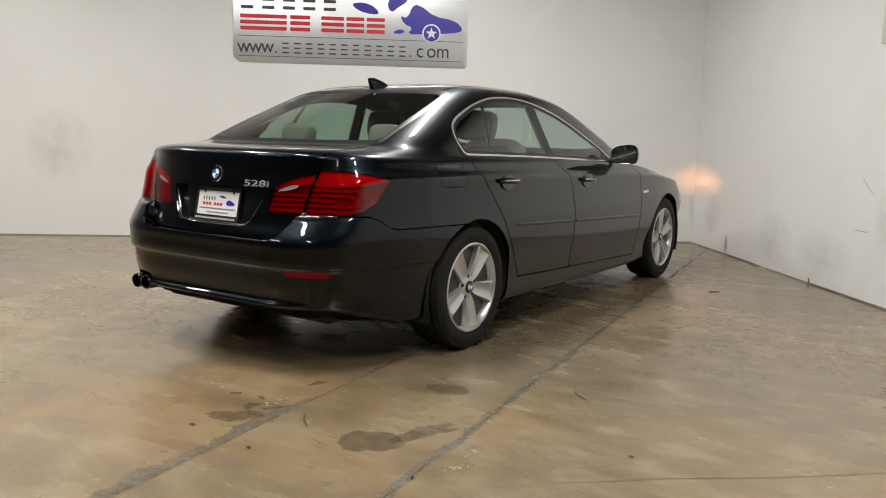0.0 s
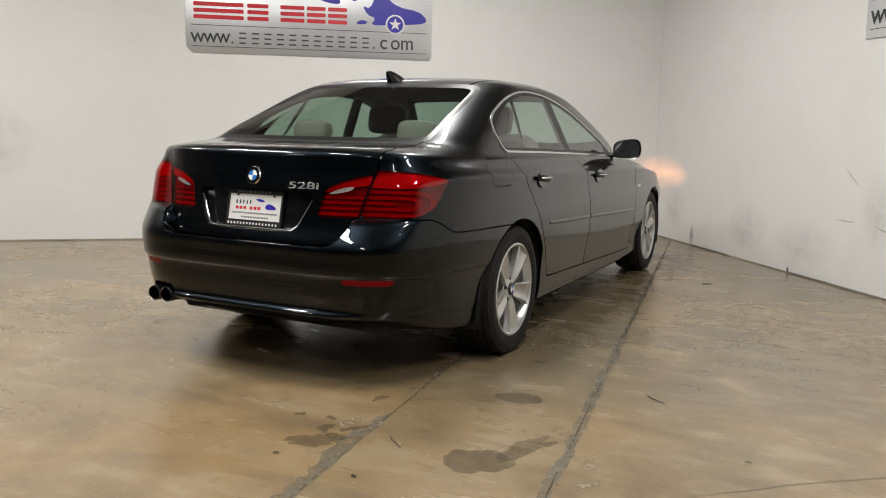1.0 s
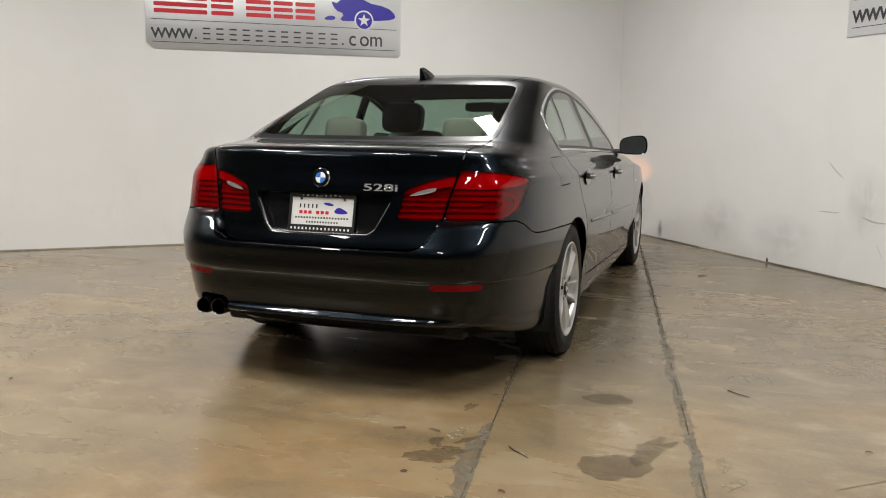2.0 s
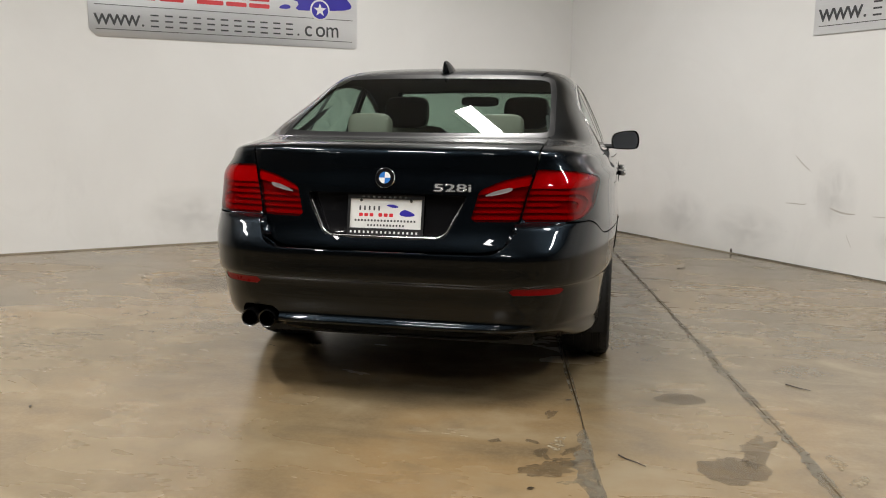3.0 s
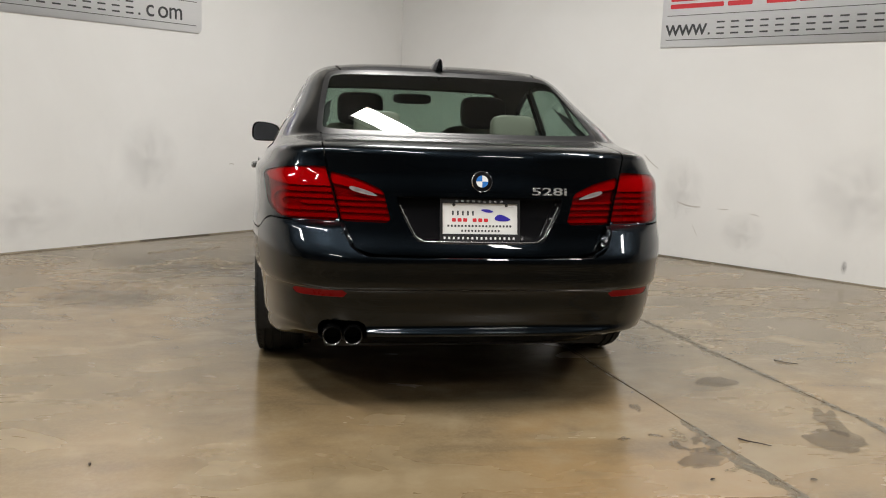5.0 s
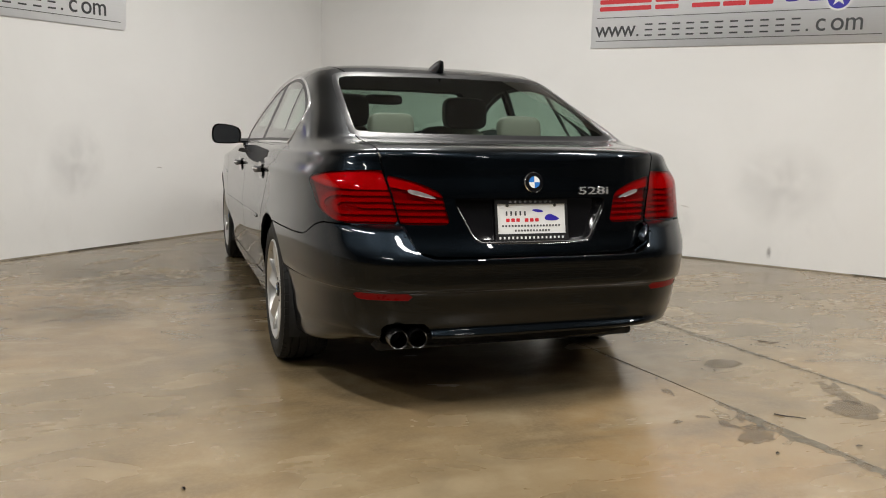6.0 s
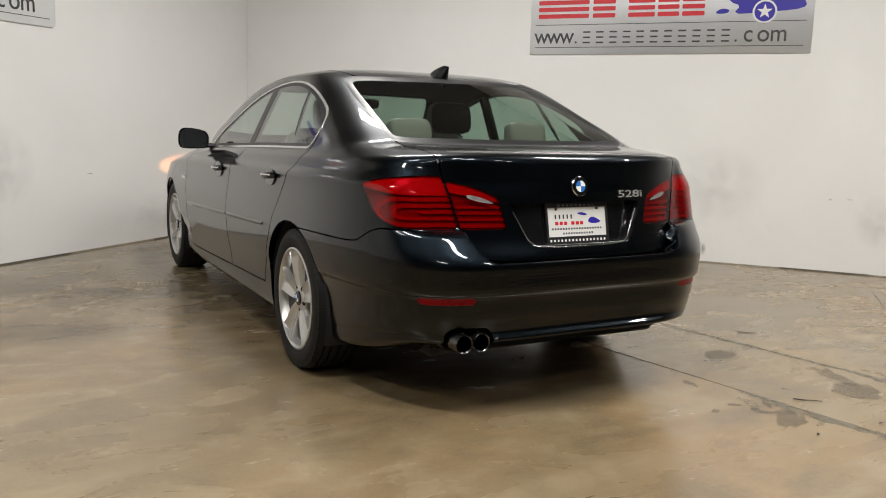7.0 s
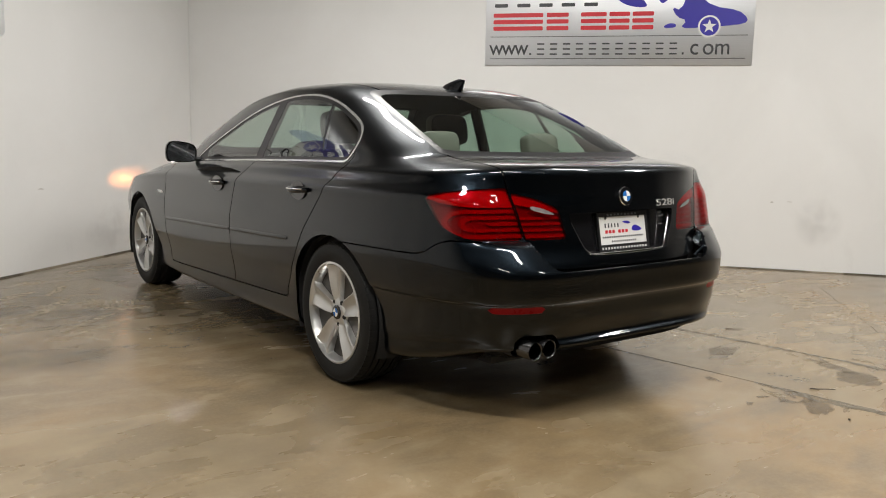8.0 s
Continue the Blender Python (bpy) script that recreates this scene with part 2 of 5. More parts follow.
FLOOR = concrete("polished_concrete", 0.80, 1.035)
PATCH = concrete("trench_concrete", 0.765, 1.01)
WALL = wall_paint("white_wall_paint")
CEIL = plain("ceiling_paint", (0.12, 0.12, 0.12), 0.7, grain=6)
FAR_WALL = plain("grey_far_wall", (0.34, 0.35, 0.37), 0.8, grain=3)
JOINT = plain("joint_filler", (0.105, 0.093, 0.077), 0.7, grain=25, vary=0.5, bump=0.002)
DIRT = plain("dust_line", (0.33, 0.29, 0.23), 0.85, grain=30, vary=0.4, bump=0.001)
TWIG = plain("dark_litter", (0.05, 0.035, 0.025), 0.7)
PAINT = car_paint()
BLACK = plain("black_plastic", (0.012, 0.012, 0.013), 0.38, grain=200)
GLOSS_BLACK = plain("gloss_black", (0.006, 0.006, 0.007), 0.12, coat=0.6)
DARK = plain("underbody", (0.008, 0.008, 0.008), 0.8)
RUBBER = plain("tyre_rubber", (0.0105, 0.0105, 0.0102), 0.62, grain=80, vary=0.3, bump=0.0006, specular=0.22)
ALLOY = plain("silver_alloy", (0.58, 0.58, 0.57), 0.31, metal=0.8, grain=120, vary=0.04, coat=0.2)
STEEL = plain("brake_steel_and_rim_shade", (0.10, 0.098, 0.095), 0.4, metal=0.9)
LETTER = plain("bright_satin_letters", (0.72, 0.72, 0.72), 0.26, metal=0.8, vary=0.03)
CHROME = plain("chrome", (0.86, 0.86, 0.86), 0.12, metal=1.0, vary=0.03)
BRIGHT = plain("bright_anodised_trim", (0.70, 0.70, 0.69), 0.24, metal=0.75, vary=0.03)
SATIN = plain("satin_chrome", (0.70, 0.70, 0.69), 0.22, metal=1.0, vary=0.05)
PIPE = plain("exhaust_steel", (0.11, 0.108, 0.108), 0.22, metal=1.0, vary=0.1)
BORE_BLACK = plain("bore_black", (0.01, 0.01, 0.01), 0.9)
PANE = glass("tinted_side_glass", (0.66, 0.78, 0.71), 0.0, 1.0)
PANE_REAR = glass("tinted_rear_glass", (0.50, 0.64, 0.565), 0.0)
MIRROR = plain("mirror_glass", (0.82, 0.86, 0.9), 0.02, metal=1.0, vary=0.0)
LENS = glass("red_lamp_lens", (0.66, 0.010, 0.030), 0.02, 0.7)
LENS_CLEAR = glass("clear_lamp_lens", (0.85, 0.85, 0.86), 0.03, 1.0)
LAMP_RED = plain("lamp_red_plastic", (0.36, 0.006, 0.014), 0.25, vary=0.10)
LAMP_BAR = plain("lamp_light_bar", (0.27, 0.005, 0.010), 0.25, vary=0.15)
LAMP_DEEP = plain("lamp_deep_red", (0.15, 0.005, 0.008), 0.35)
LAMP_WHITE = plain("lamp_white_reflector", (0.21, 0.19, 0.19), 0.25, vary=0.3)
REFLECTOR = plain("red_reflector", (0.24, 0.002, 0.004), 0.3, specular=0.15, vary=0.1)
LEATHER = plain("oyster_leather", (0.22, 0.205, 0.172), 0.5, grain=60, vary=0.08, bump=0.0008)
SEAT_BACK = plain("black_seat_shell", (0.03, 0.03, 0.03), 0.55, grain=60)
TRIM = plain("dark_cabin_trim", (0.028, 0.028, 0.03), 0.6, grain=70)
LINING = plain("grey_headliner", (0.075, 0.075, 0.07), 0.9, grain=90, vary=0.06)
SIGN = brushed()
SIGN_DARK = plain("charcoal_vinyl", (0.045, 0.047, 0.052), 0.45)
SIGN_RED = plain("red_vinyl", (0.62, 0.018, 0.03), 0.4, vary=0.05)
SIGN_BLUE = plain("blue_vinyl", (0.028, 0.018, 0.36), 0.4, vary=0.05)
BLUE = plain("badge_blue", (0.03, 0.17, 0.52), 0.25, coat=0.5)
WHITE = plain("badge_white", (0.80, 0.80, 0.80), 0.3, vary=0.04)
PLATE = plain("white_plate", (0.80, 0.80, 0.78), 0.35, vary=0.04)
TUBE = glowing("fluorescent_diffuser", (1.0, 0.975, 0.93), 6.0)
FIXTURE = plain("white_enamel", (0.7, 0.7, 0.68), 0.4)
AMBER = glowing("amber_turn_signal", (1.0, 0.42, 0.10), 12.0)


# ---- the room ----
def in_room(ob):
    ob.matrix_basis = ROOM @ ob.matrix_basis
    return ob


def build_room():
    x0, y0 = -17.0, -18.0                       # far ends of the hall, behind the camera
    wall = in_room(part("wall_north", box_bm(x0 - 0.2, WALL_R + 0.2, WALL_L, WALL_L + 0.2, -0.05, CEILING + 0.1), WALL, smooth=False))
    tagged(wall, "white painted warehouse wall with grey scuffs", "wall", kind="structure")
    wall = in_room(part("wall_east", box_bm(WALL_R, WALL_R + 0.2, y0 - 0.2, WALL_L - 0.002, -0.05, CEILING + 0.1), WALL, smooth=False))
    tagged(wall, "white painted warehouse wall with chips and scuffs low down", "wall", kind="structure")
    wall = in_room(part("wall_west", box_bm(x0 - 0.2, x0, y0 - 0.2, WALL_L - 0.002, -0.05, CEILING + 0.1), FAR_WALL, smooth=False))
    tagged(wall, "plain grey far wall of the hall", "wall", kind="structure")
    wall = in_room(part("wall_south", box_bm(x0 + 0.002, WALL_R - 0.002, y0 - 0.2, y0, -0.05, CEILING + 0.1), FAR_WALL, smooth=False))
    tagged(wall, "plain grey far wall of the hall", "wall", kind="structure")
    ceiling = in_room(part("ceiling", box_bm(x0, WALL_R - 0.002, y0, WALL_L - 0.002, CEILING, CEILING + 0.08), CEIL, smooth=False))
    tagged(ceiling, "dark grey painted ceiling", "ceiling", kind="structure")

    # floor: bed with three slabs, parted by the two sides of an old trench
    base = part("floor", box_bm(-26, 26, -26, 26, -0.16, -0.012), JOINT, smooth=False)
    tagged(base, "mottled tan polished concrete floor with two saw-cut joints", "floor", kind="structure")
    ya, yb = -26.0, 12.0

    def joint(k, y):
        # the two joints: nearly straight lines that drift and waver a little
        if k == 0:
            return 0.677 - 0.143 * y + 0.004 * noise.noise(Vector((y * 1.7, 3, 0)))
        return 1.425 - 0.150 * y + 0.004 * noise.noise(Vector((y * 1.3, 9, 0)))

    def slab(left, right, mat, name):
        V, F, n = [], [], 400
        for i in range(n + 1):
            y = ya + (yb - ya) * i / n
            chip = 0.0022 + 0.003 * max(0, noise.noise(Vector((y * 9, 1, 0)))) + 0.002 * max(0, noise.noise(Vector((y * 31, 4, 0))))
            xl = -26 if left is None else joint(left, y) + chip
            xr = 26 if right is None else joint(right, y) - chip
            V += [(xl, y, -0.012), (xl, y, -0.003), (xl + 0.0015, y, 0), (xr - 0.0015, y, 0), (xr, y, -0.003), (xr, y, -0.012)]
        for i in range(n):
            for k in range(5):
                a = 6 * i + k
                F.append((a, a + 1, a + 7, a + 6))
        F = [f[::-1] for f in F]
        return link_mesh(name, V, F, mat, base, "", sharp=30)

    slab(None, 0, FLOOR, "floor_slab")
    slab(0, 1, PATCH, "floor_slab")
    slab(1, None, FLOOR, "floor_slab")

    # thin line of grime where the walls meet the floor, and the caulk line in the corner
    for name, b in (("baseboard_gap", box_bm(x0, WALL_R - 0.01, WALL_L - 0.006, WALL_L - 0.001, 0.001, 0.012)),
                    ("baseboard_gap", box_bm(WALL_R - 0.006, WALL_R - 0.001, y0, WALL_L - 0.008, 0.001, 0.010))):
        tagged(in_room(part(name, b, DIRT, smooth=False)), "dark dirty gap along the foot of the wall", "trim", kind="structure")


def build_fixture():
    thing = empty("ceiling_light")
    w, l = 0.10, 0.61
    part("housing", box_bm(-w - 0.02, w + 0.02, -l - 0.02, l + 0.02, -0.02, 0.0, 0.004), FIXTURE, thing)
    part("side_rail", box_bm(-w - 0.02, -w, -l - 0.02, l + 0.02, -0.07, -0.021, 0.003), FIXTURE, thing)
    part("side_rail", box_bm(w, w + 0.02, -l - 0.02, l + 0.02, -0.07, -0.021, 0.003), FIXTURE, thing)
    part("diffuser", box_bm(-w + 0.003, w - 0.003, -l, l, -0.06, -0.03), TUBE, thing, "glowing white diffuser")
    return tagged(thing, "white fluorescent ceiling light, switched on", "ceiling light", "ceiling lights")


def build_sign(bl_chamfer):
    """A brushed metal shop sign, 2.44 x 1.22 m; origin at its lower left corner, facing -y."""
    thing = empty("wall_sign")
    W, Hh = 2.44, 1.22
    c = bl_chamfer
    part("panel", plate_bm([(c, 0), (W - c * 0.5, 0), (W, c * 0.5), (W, Hh), (0, Hh), (0, c)] if c else [(0, 0), (W, 0), (W, Hh), (0, Hh)], 0.012, 0.003), SIGN, thing, "brushed aluminium panel")

    def shape(outline, mat, name, dz=0.0):
        part(name, plate_bm(outline, 0.0025 + dz, m=pose(0, -0.0125, 0)), mat, thing, smooth=False)

    def bar(x0, x1, z0, z1, mat, name="bar", r=None):
        shape(rounded(x0, x1, z0, z1, r or min(x1 - x0, z1 - z0) * 0.25, 3), mat, name)

    # rules above and below the lowest line, and that line as plain marks
    bar(0.05, W - 0.05, 0.264, 0.269, SIGN_DARK, "rule")
    bar(0.05, W - 0.06, 0.060, 0.065, SIGN_DARK, "rule")
    x = 0.065
    wide, gap = 0.088, 0.0335
    for ch in range(19):
        if ch < 3 or ch > 15:
            text_mesh("letter", "www"[ch] if ch < 3 else "com"[ch - 16], 0.205, 0.0012, SIGN_DARK, thing, pose(x + wide / 2, -0.0135, 0.098, 90, 0, 0) @ Matrix.Diagonal((0.93 if ch not in (2, 18) else 0.90, 1, 1, 1)))
            x += wide + gap
            continue
        if ch in (3, 15):
            bar(x, x + 0.018, 0.098, 0.116, SIGN_DARK, "mark")
            x += 0.018 + gap + 0.012
            continue
        for level in (0.098, 0.145, 0.192):
            bar(x + 0.010, x + wide - 0.010, level, level + 0.013, SIGN_DARK, "mark")
        x += wide + gap
    # red line of six wide marks
    z0, z1 = 0.325, 0.485
    for x, w in ((0.075, 0.255), (0.32, 0.23), (0.585, 0.205), (0.905, 0.235), (1.165, 0.185), (1.375, 0.19)):
        for level in (z0, (z0 + z1) / 2 - 0.019, z1 - 0.038):
            bar(x, x + w, level, level + 0.038, SIGN_RED, "red_mark")
    # grey line above it
    for i, x in enumerate((0.085, 0.30, 0.51, 0.72, 0.93)):
        for level in (0.54, 0.619, 0.698):
            bar(x, x + 0.125, level, level + 0.032, SIGN_DARK, "grey_mark")
    # blue swoosh and car shape with a star wheel
    shape(soften([(1.20, 0.62), (1.32, 0.535), (1.52, 0.515), (1.46, 0.60), (1.33, 0.645)], 2), SIGN_BLUE, "blue_shape")
    shape(soften([(1.08, 0.73), (1.22, 0.65), (1.36, 0.70), (1.5, 0.80), (1.3, 0.78)], 2), SIGN_BLUE, "blue_shape")
    shape(soften([(1.80, 0.33), (1.86, 0.40), (1.77, 0.43), (1.72, 0.52), (1.80, 0.49), (1.86, 0.64), (1.95, 0.62), (2.08, 0.52), (2.30, 0.485),
                  (2.385, 0.41), (2.36, 0.365), (2.16, 0.345), (1.98, 0.335)], 1), SIGN_BLUE, "blue_shape")
    shape(soften([(1.58, 0.63), (1.63, 0.54), (1.70, 0.60), (1.80, 0.66), (1.84, 0.78), (1.66, 0.74)], 2), SIGN_BLUE, "blue_shape")
    shape(soften([(1.64, 0.335), (1.76, 0.335), (1.77, 0.37), (1.70, 0.38)], 2), SIGN_BLUE, "blue_shape")
    wheel = [(2.055 + 0.098 * math.cos(radians(a)), 0.345 + 0.098 * math.sin(radians(a))) for a in range(0, 360, 12)]
    shape(wheel, WHITE, "wheel_ring", 0.002)
    wheel = [(2.055 + 0.082 * math.cos(radians(a)), 0.345 + 0.082 * math.sin(radians(a))) for a in range(0, 360, 12)]
    shape(wheel, SIGN_BLUE, "wheel_disc", 0.004)
    star = [(2.055 + r * math.cos(radians(90 + 36 * i)), 0.345 + r * math.sin(radians(90 + 36 * i))) for i in range(10) for r in [(0.064, 0.026)[i % 2]]]
    shape(star, WHITE, "star", 0.006)
    return tagged(thing, "brushed aluminium wall sign with red, grey and blue marks", "sign", "wall signs")


build_room()
fixture = build_fixture()
fixture.matrix_basis = ROOM @ pose(*FIXTURES[0][:2], CEILING - 0.001)
for fx, fy, share in FIXTURES[1:]:
    copy_thing(fixture, ROOM @ pose(fx, fy, CEILING - 0.001))
for fx, fy, share in FIXTURES:
    tube = bpy.data.lights.new("fluorescent_tubes", "AREA")
    tube.shape, tube.size, tube.size_y, tube.energy, tube.color = "RECTANGLE", 0.19, 1.21, TUBE_POWER * share, (1.0, 0.975, 0.93)
    new("fluorescent_tubes", tube).matrix_basis = ROOM @ pose(fx, fy, CEILING - 0.066)
sign = build_sign(0.06)
sign.matrix_basis = ROOM @ pose(-5.10, WALL_L - 0.002, 1.845)
sign = build_sign(0.0)
sign.matrix_basis = ROOM @ pose(WALL_R - 0.002, -3.25, 1.845, 0, 0, -90)


# ---- the car ----
# The body is a loft through closed waterlines; each is a superellipse in plan with its own height profile.
# y runs forward from the rear axle, x to the car's right, z up.
def waterline(w, yr, yf, nr, nf, yc, zk, cols=(78, 54)):
    def half(L, n, count):
        a = np.linspace(0, math.pi / 2, 1600)
        px, py = w * np.sin(a) ** (2 / n), L * np.cos(a) ** (2 / n)
        dx, dy = np.diff(px), np.diff(py)
        th = np.unwrap(np.arctan2(dy, dx))
        step = np.hypot(dx, dy) + 0.22 * np.abs(np.append(np.diff(th), 0))
        s = np.append(0, np.cumsum(step))
        at = np.linspace(0, s[-1], count + 1)
        return np.interp(at, s, px), np.interp(at, s, py)
    rx, ry = half(yc - yr, nr, cols[0])
    fx, fy = half(yf - yc, nf, cols[1])
    x = np.concatenate([rx, fx[::-1][1:]])
    y = np.concatenate([yc - ry, yc + fy[::-1][1:]])
    return np.stack([x, y, lerp_at(zk, y)], axis=1)


def body_grid():
    low = 1.2
    rings = [
        waterline(0.74, -0.86, 3.55, 5, 5, low, [(-1, 0.27), (-0.45, 0.21), (0.4, 0.19), (3.8, 0.19)]),
        waterline(0.862, -0.995, 3.70, 4.9, 4.2, low, [(-1, 0.318), (-0.86, 0.305), (-0.62, 0.245), (-0.42, 0.215), (0.0, 0.205), (0.45, 0.200), (2.4, 0.185), (3.75, 0.20)]),
        waterline(0.886, -1.047, 3.75, 5.0, 4.2, low, [(-1, 0.334), (-0.86, 0.325), (-0.62, 0.28), (-0.42, 0.25), (0.45, 0.235), (2.4, 0.215), (3.75, 0.23)]),
        waterline(0.890, -1.047, 3.755, 5.1, 4.2, low, [(-1, 0.347), (-0.86, 0.345), (-0.45, 0.30), (0.45, 0.27), (2.4, 0.24), (3.75, 0.26)]),
        waterline(0.892, -1.031, 3.756, 5.5, 4.2, low, [(-1, 0.364), (-0.86, 0.363), (-0.45, 0.33), (0.45, 0.31), (2.4, 0.27), (3.75, 0.29)]),
        waterline(0.896, -1.0435, 3.76, 5.6, 4.2, low, [(-1, 0.43), (-0.4, 0.42), (0.45, 0.38), (2.4, 0.34), (3.75, 0.36)]),
        waterline(0.911, -1.0495, 3.77, 5.6, 5.3, low, [(-1, 0.514), (-0.4, 0.511), (0.45, 0.46), (2.4, 0.43), (3.75, 0.45)]),
        waterline(0.920, -1.062, 3.79, 5.5, 6.3, low, [(-1, 0.521), (-0.4, 0.521), (0.45, 0.50), (2.4, 0.47), (3.75, 0.50)]),
        waterline(0.929, -1.064, 3.81, 5.55, 6.5, low, [(-1, 0.59), (-0.4, 0.62), (0.5, 0.62), (2.4, 0.60), (3.75, 0.58)]),
        waterline(0.930, -1.0635, 3.80, 5.6, 6.5, low, [(-1, 0.645), (-0.8, 0.67), (-0.4, 0.70), (0.5, 0.70), (2.4, 0.68), (3.78, 0.62)]),
        waterline(0.9225, -1.040, 3.78, 5.7, 6.6, low, [(-1, 0.715), (-0.85, 0.735), (-0.4, 0.77), (0.5, 0.77), (2.4, 0.76), (3.78, 0.66)]),
        waterline(0.9185, -1.0134, 3.72, 5.65, 6.4, low, [(-1, 0.85), (-0.9, 0.865), (-0.6, 0.880), (-0.2, 0.882), (0.5, 0.868), (1.4, 0.842), (2.4, 0.825), (3.2, 0.775), (3.7, 0.70)]),
        waterline(0.9195, -1.0064, 3.69, 5.5, 6.0, low, [(-1, 0.898), (-0.9, 0.915), (-0.6, 0.930), (-0.2, 0.926), (0.5, 0.912), (1.4, 0.886), (2.4, 0.865), (3.2, 0.805), (3.7, 0.725)]),
        waterline(0.888, -0.983, 3.62, 5.55, 5.0, low, [(-1, 1.000), (-0.8, 0.985), (-0.4, 0.968), (0.5, 0.955), (1.8, 0.93), (2.4, 0.903), (3.1, 0.835), (3.6, 0.76)]),
        waterline(0.870, -0.964, 3.52, 5.5, 4.3, low, [(-1, 1.040), (-0.85, 1.035), (-0.4, 1.008), (0.5, 0.992), (1.8, 0.955), (2.4, 0.928), (3.1, 0.855), (3.5, 0.79)]),
        waterline(0.853, -0.917, 3.35, 5.1, 3.8, low, [(-0.93, 1.060), (-0.4, 1.035), (0.2, 1.012), (0.9, 1.000), (1.8, 0.972), (2.4, 0.948), (3.0, 0.88), (3.4, 0.82)]),
        waterline(0.834, -0.550, 2.46, 6.6, 5.5, 0.9, [(-0.55, 1.083), (-0.42, 1.073), (-0.1, 1.045), (0.2, 1.028), (0.9, 1.014), (1.8, 0.978), (2.1, 0.985), (2.4, 1.00)]),
        waterline(0.825, -0.515, 2.44, 6.6, 6.2, 0.9, [(-0.515, 1.0925), (-0.35, 1.082), (-0.08, 1.062), (0.2, 1.047), (0.9, 1.031), (1.8, 0.999), (2.1, 1.005), (2.36, 1.018)]),
        waterline(0.799, -0.40, 2.30, 6.6, 7.0, 0.9, [(-0.4, 1.147), (0.0, 1.118), (1.0, 1.090), (1.8, 1.075), (2.2, 1.08)]),
        waterline(0.742, -0.13, 1.98, 5.6, 6.8, 0.85, [(-0.13, 1.268), (0.1, 1.245), (1.0, 1.220), (1.86, 1.215)]),
        waterline(0.672, 0.12, 1.62, 4.8, 6.0, 0.8, [(0.12, 1.371), (0.4, 1.364), (1.0, 1.360), (1.52, 1.352)]),
        waterline(0.600, 0.28, 1.40, 4.2, 4.6, 0.8, [(0.27, 1.419), (0.6, 1.418), (1.0, 1.416), (1.36, 1.399)]),
        waterline(0.42, 0.44, 1.20, 3.6, 3.2, 0.8, [(0.44, 1.444), (0.8, 1.448), (1.20, 1.436)]),
        waterline(0.20, 0.62, 1.0, 3.0, 3.0, 0.8, [(0.62, 1.455), (1.0, 1.456)]),
        waterline(0.03, 0.77, 0.86, 2.0, 2.0, 0.81, [(0.7, 1.460), (0.9, 1.460)]),
    ]
    P = np.array(rings)
    subs = [2, 3, 2, 3, 4, 4, 3, 4, 4, 4, 13, 5, 6, 4, 4, 6, 3, 4, 7, 7, 6, 6, 5, 3]
    rows, level = [], []
    K = len(P)
    for k in range(K - 1):
        p0, p1, p2, p3 = P[max(k - 1, 0)], P[k], P[k + 1], P[min(k + 2, K - 1)]
        # non-uniform Catmull-Rom between neighbouring waterlines
        t01 = np.sqrt(np.linalg.norm(p1 - p0, axis=1, keepdims=True)) + 1e-6
        t12 = np.sqrt(np.linalg.norm(p2 - p1, axis=1, keepdims=True)) + 1e-6
        t23 = np.sqrt(np.linalg.norm(p3 - p2, axis=1, keepdims=True)) + 1e-6
        m1 = (p2 - p1) + t12 * ((p1 - p0) / t01 - (p2 - p0) / (t01 + t12)) if k > 0 else (p2 - p1)
        m2 = (p2 - p1) + t12 * ((p3 - p2) / t23 - (p3 - p1) / (t12 + t23)) if k < K - 2 else (p2 - p1)
        for i in range(subs[k]):
            u = i / subs[k]
            rows.append((2 * u**3 - 3 * u**2 + 1) * p1 + (u**3 - 2 * u**2 + u) * m1 + (-2 * u**3 + 3 * u**2) * p2 + (u**3 - u**2) * m2)
            level.append(k + u)
    rows.append(P[-1])
    level.append(K - 1.0)
    G = np.array(rows)                                   # rows x columns x 3, the right half
    left = G[:, 1:-1][:, ::-1] * np.array([-1, 1, 1])
    G = np.concatenate([G, left], axis=1)
    R, C = G.shape[:2]
    V = G.reshape(-1, 3)
    F, lev = [], []
    for r in range(R - 1):
        for c in range(C):
            d = (c + 1) % C
            F.append([r * C + c, r * C + d, (r + 1) * C + d, (r + 1) * C + c])
            lev.append(level[r])
    F.append([(R - 1) * C + c for c in range(C)])
    lev.append(K - 1.0)
    return V, F, lev


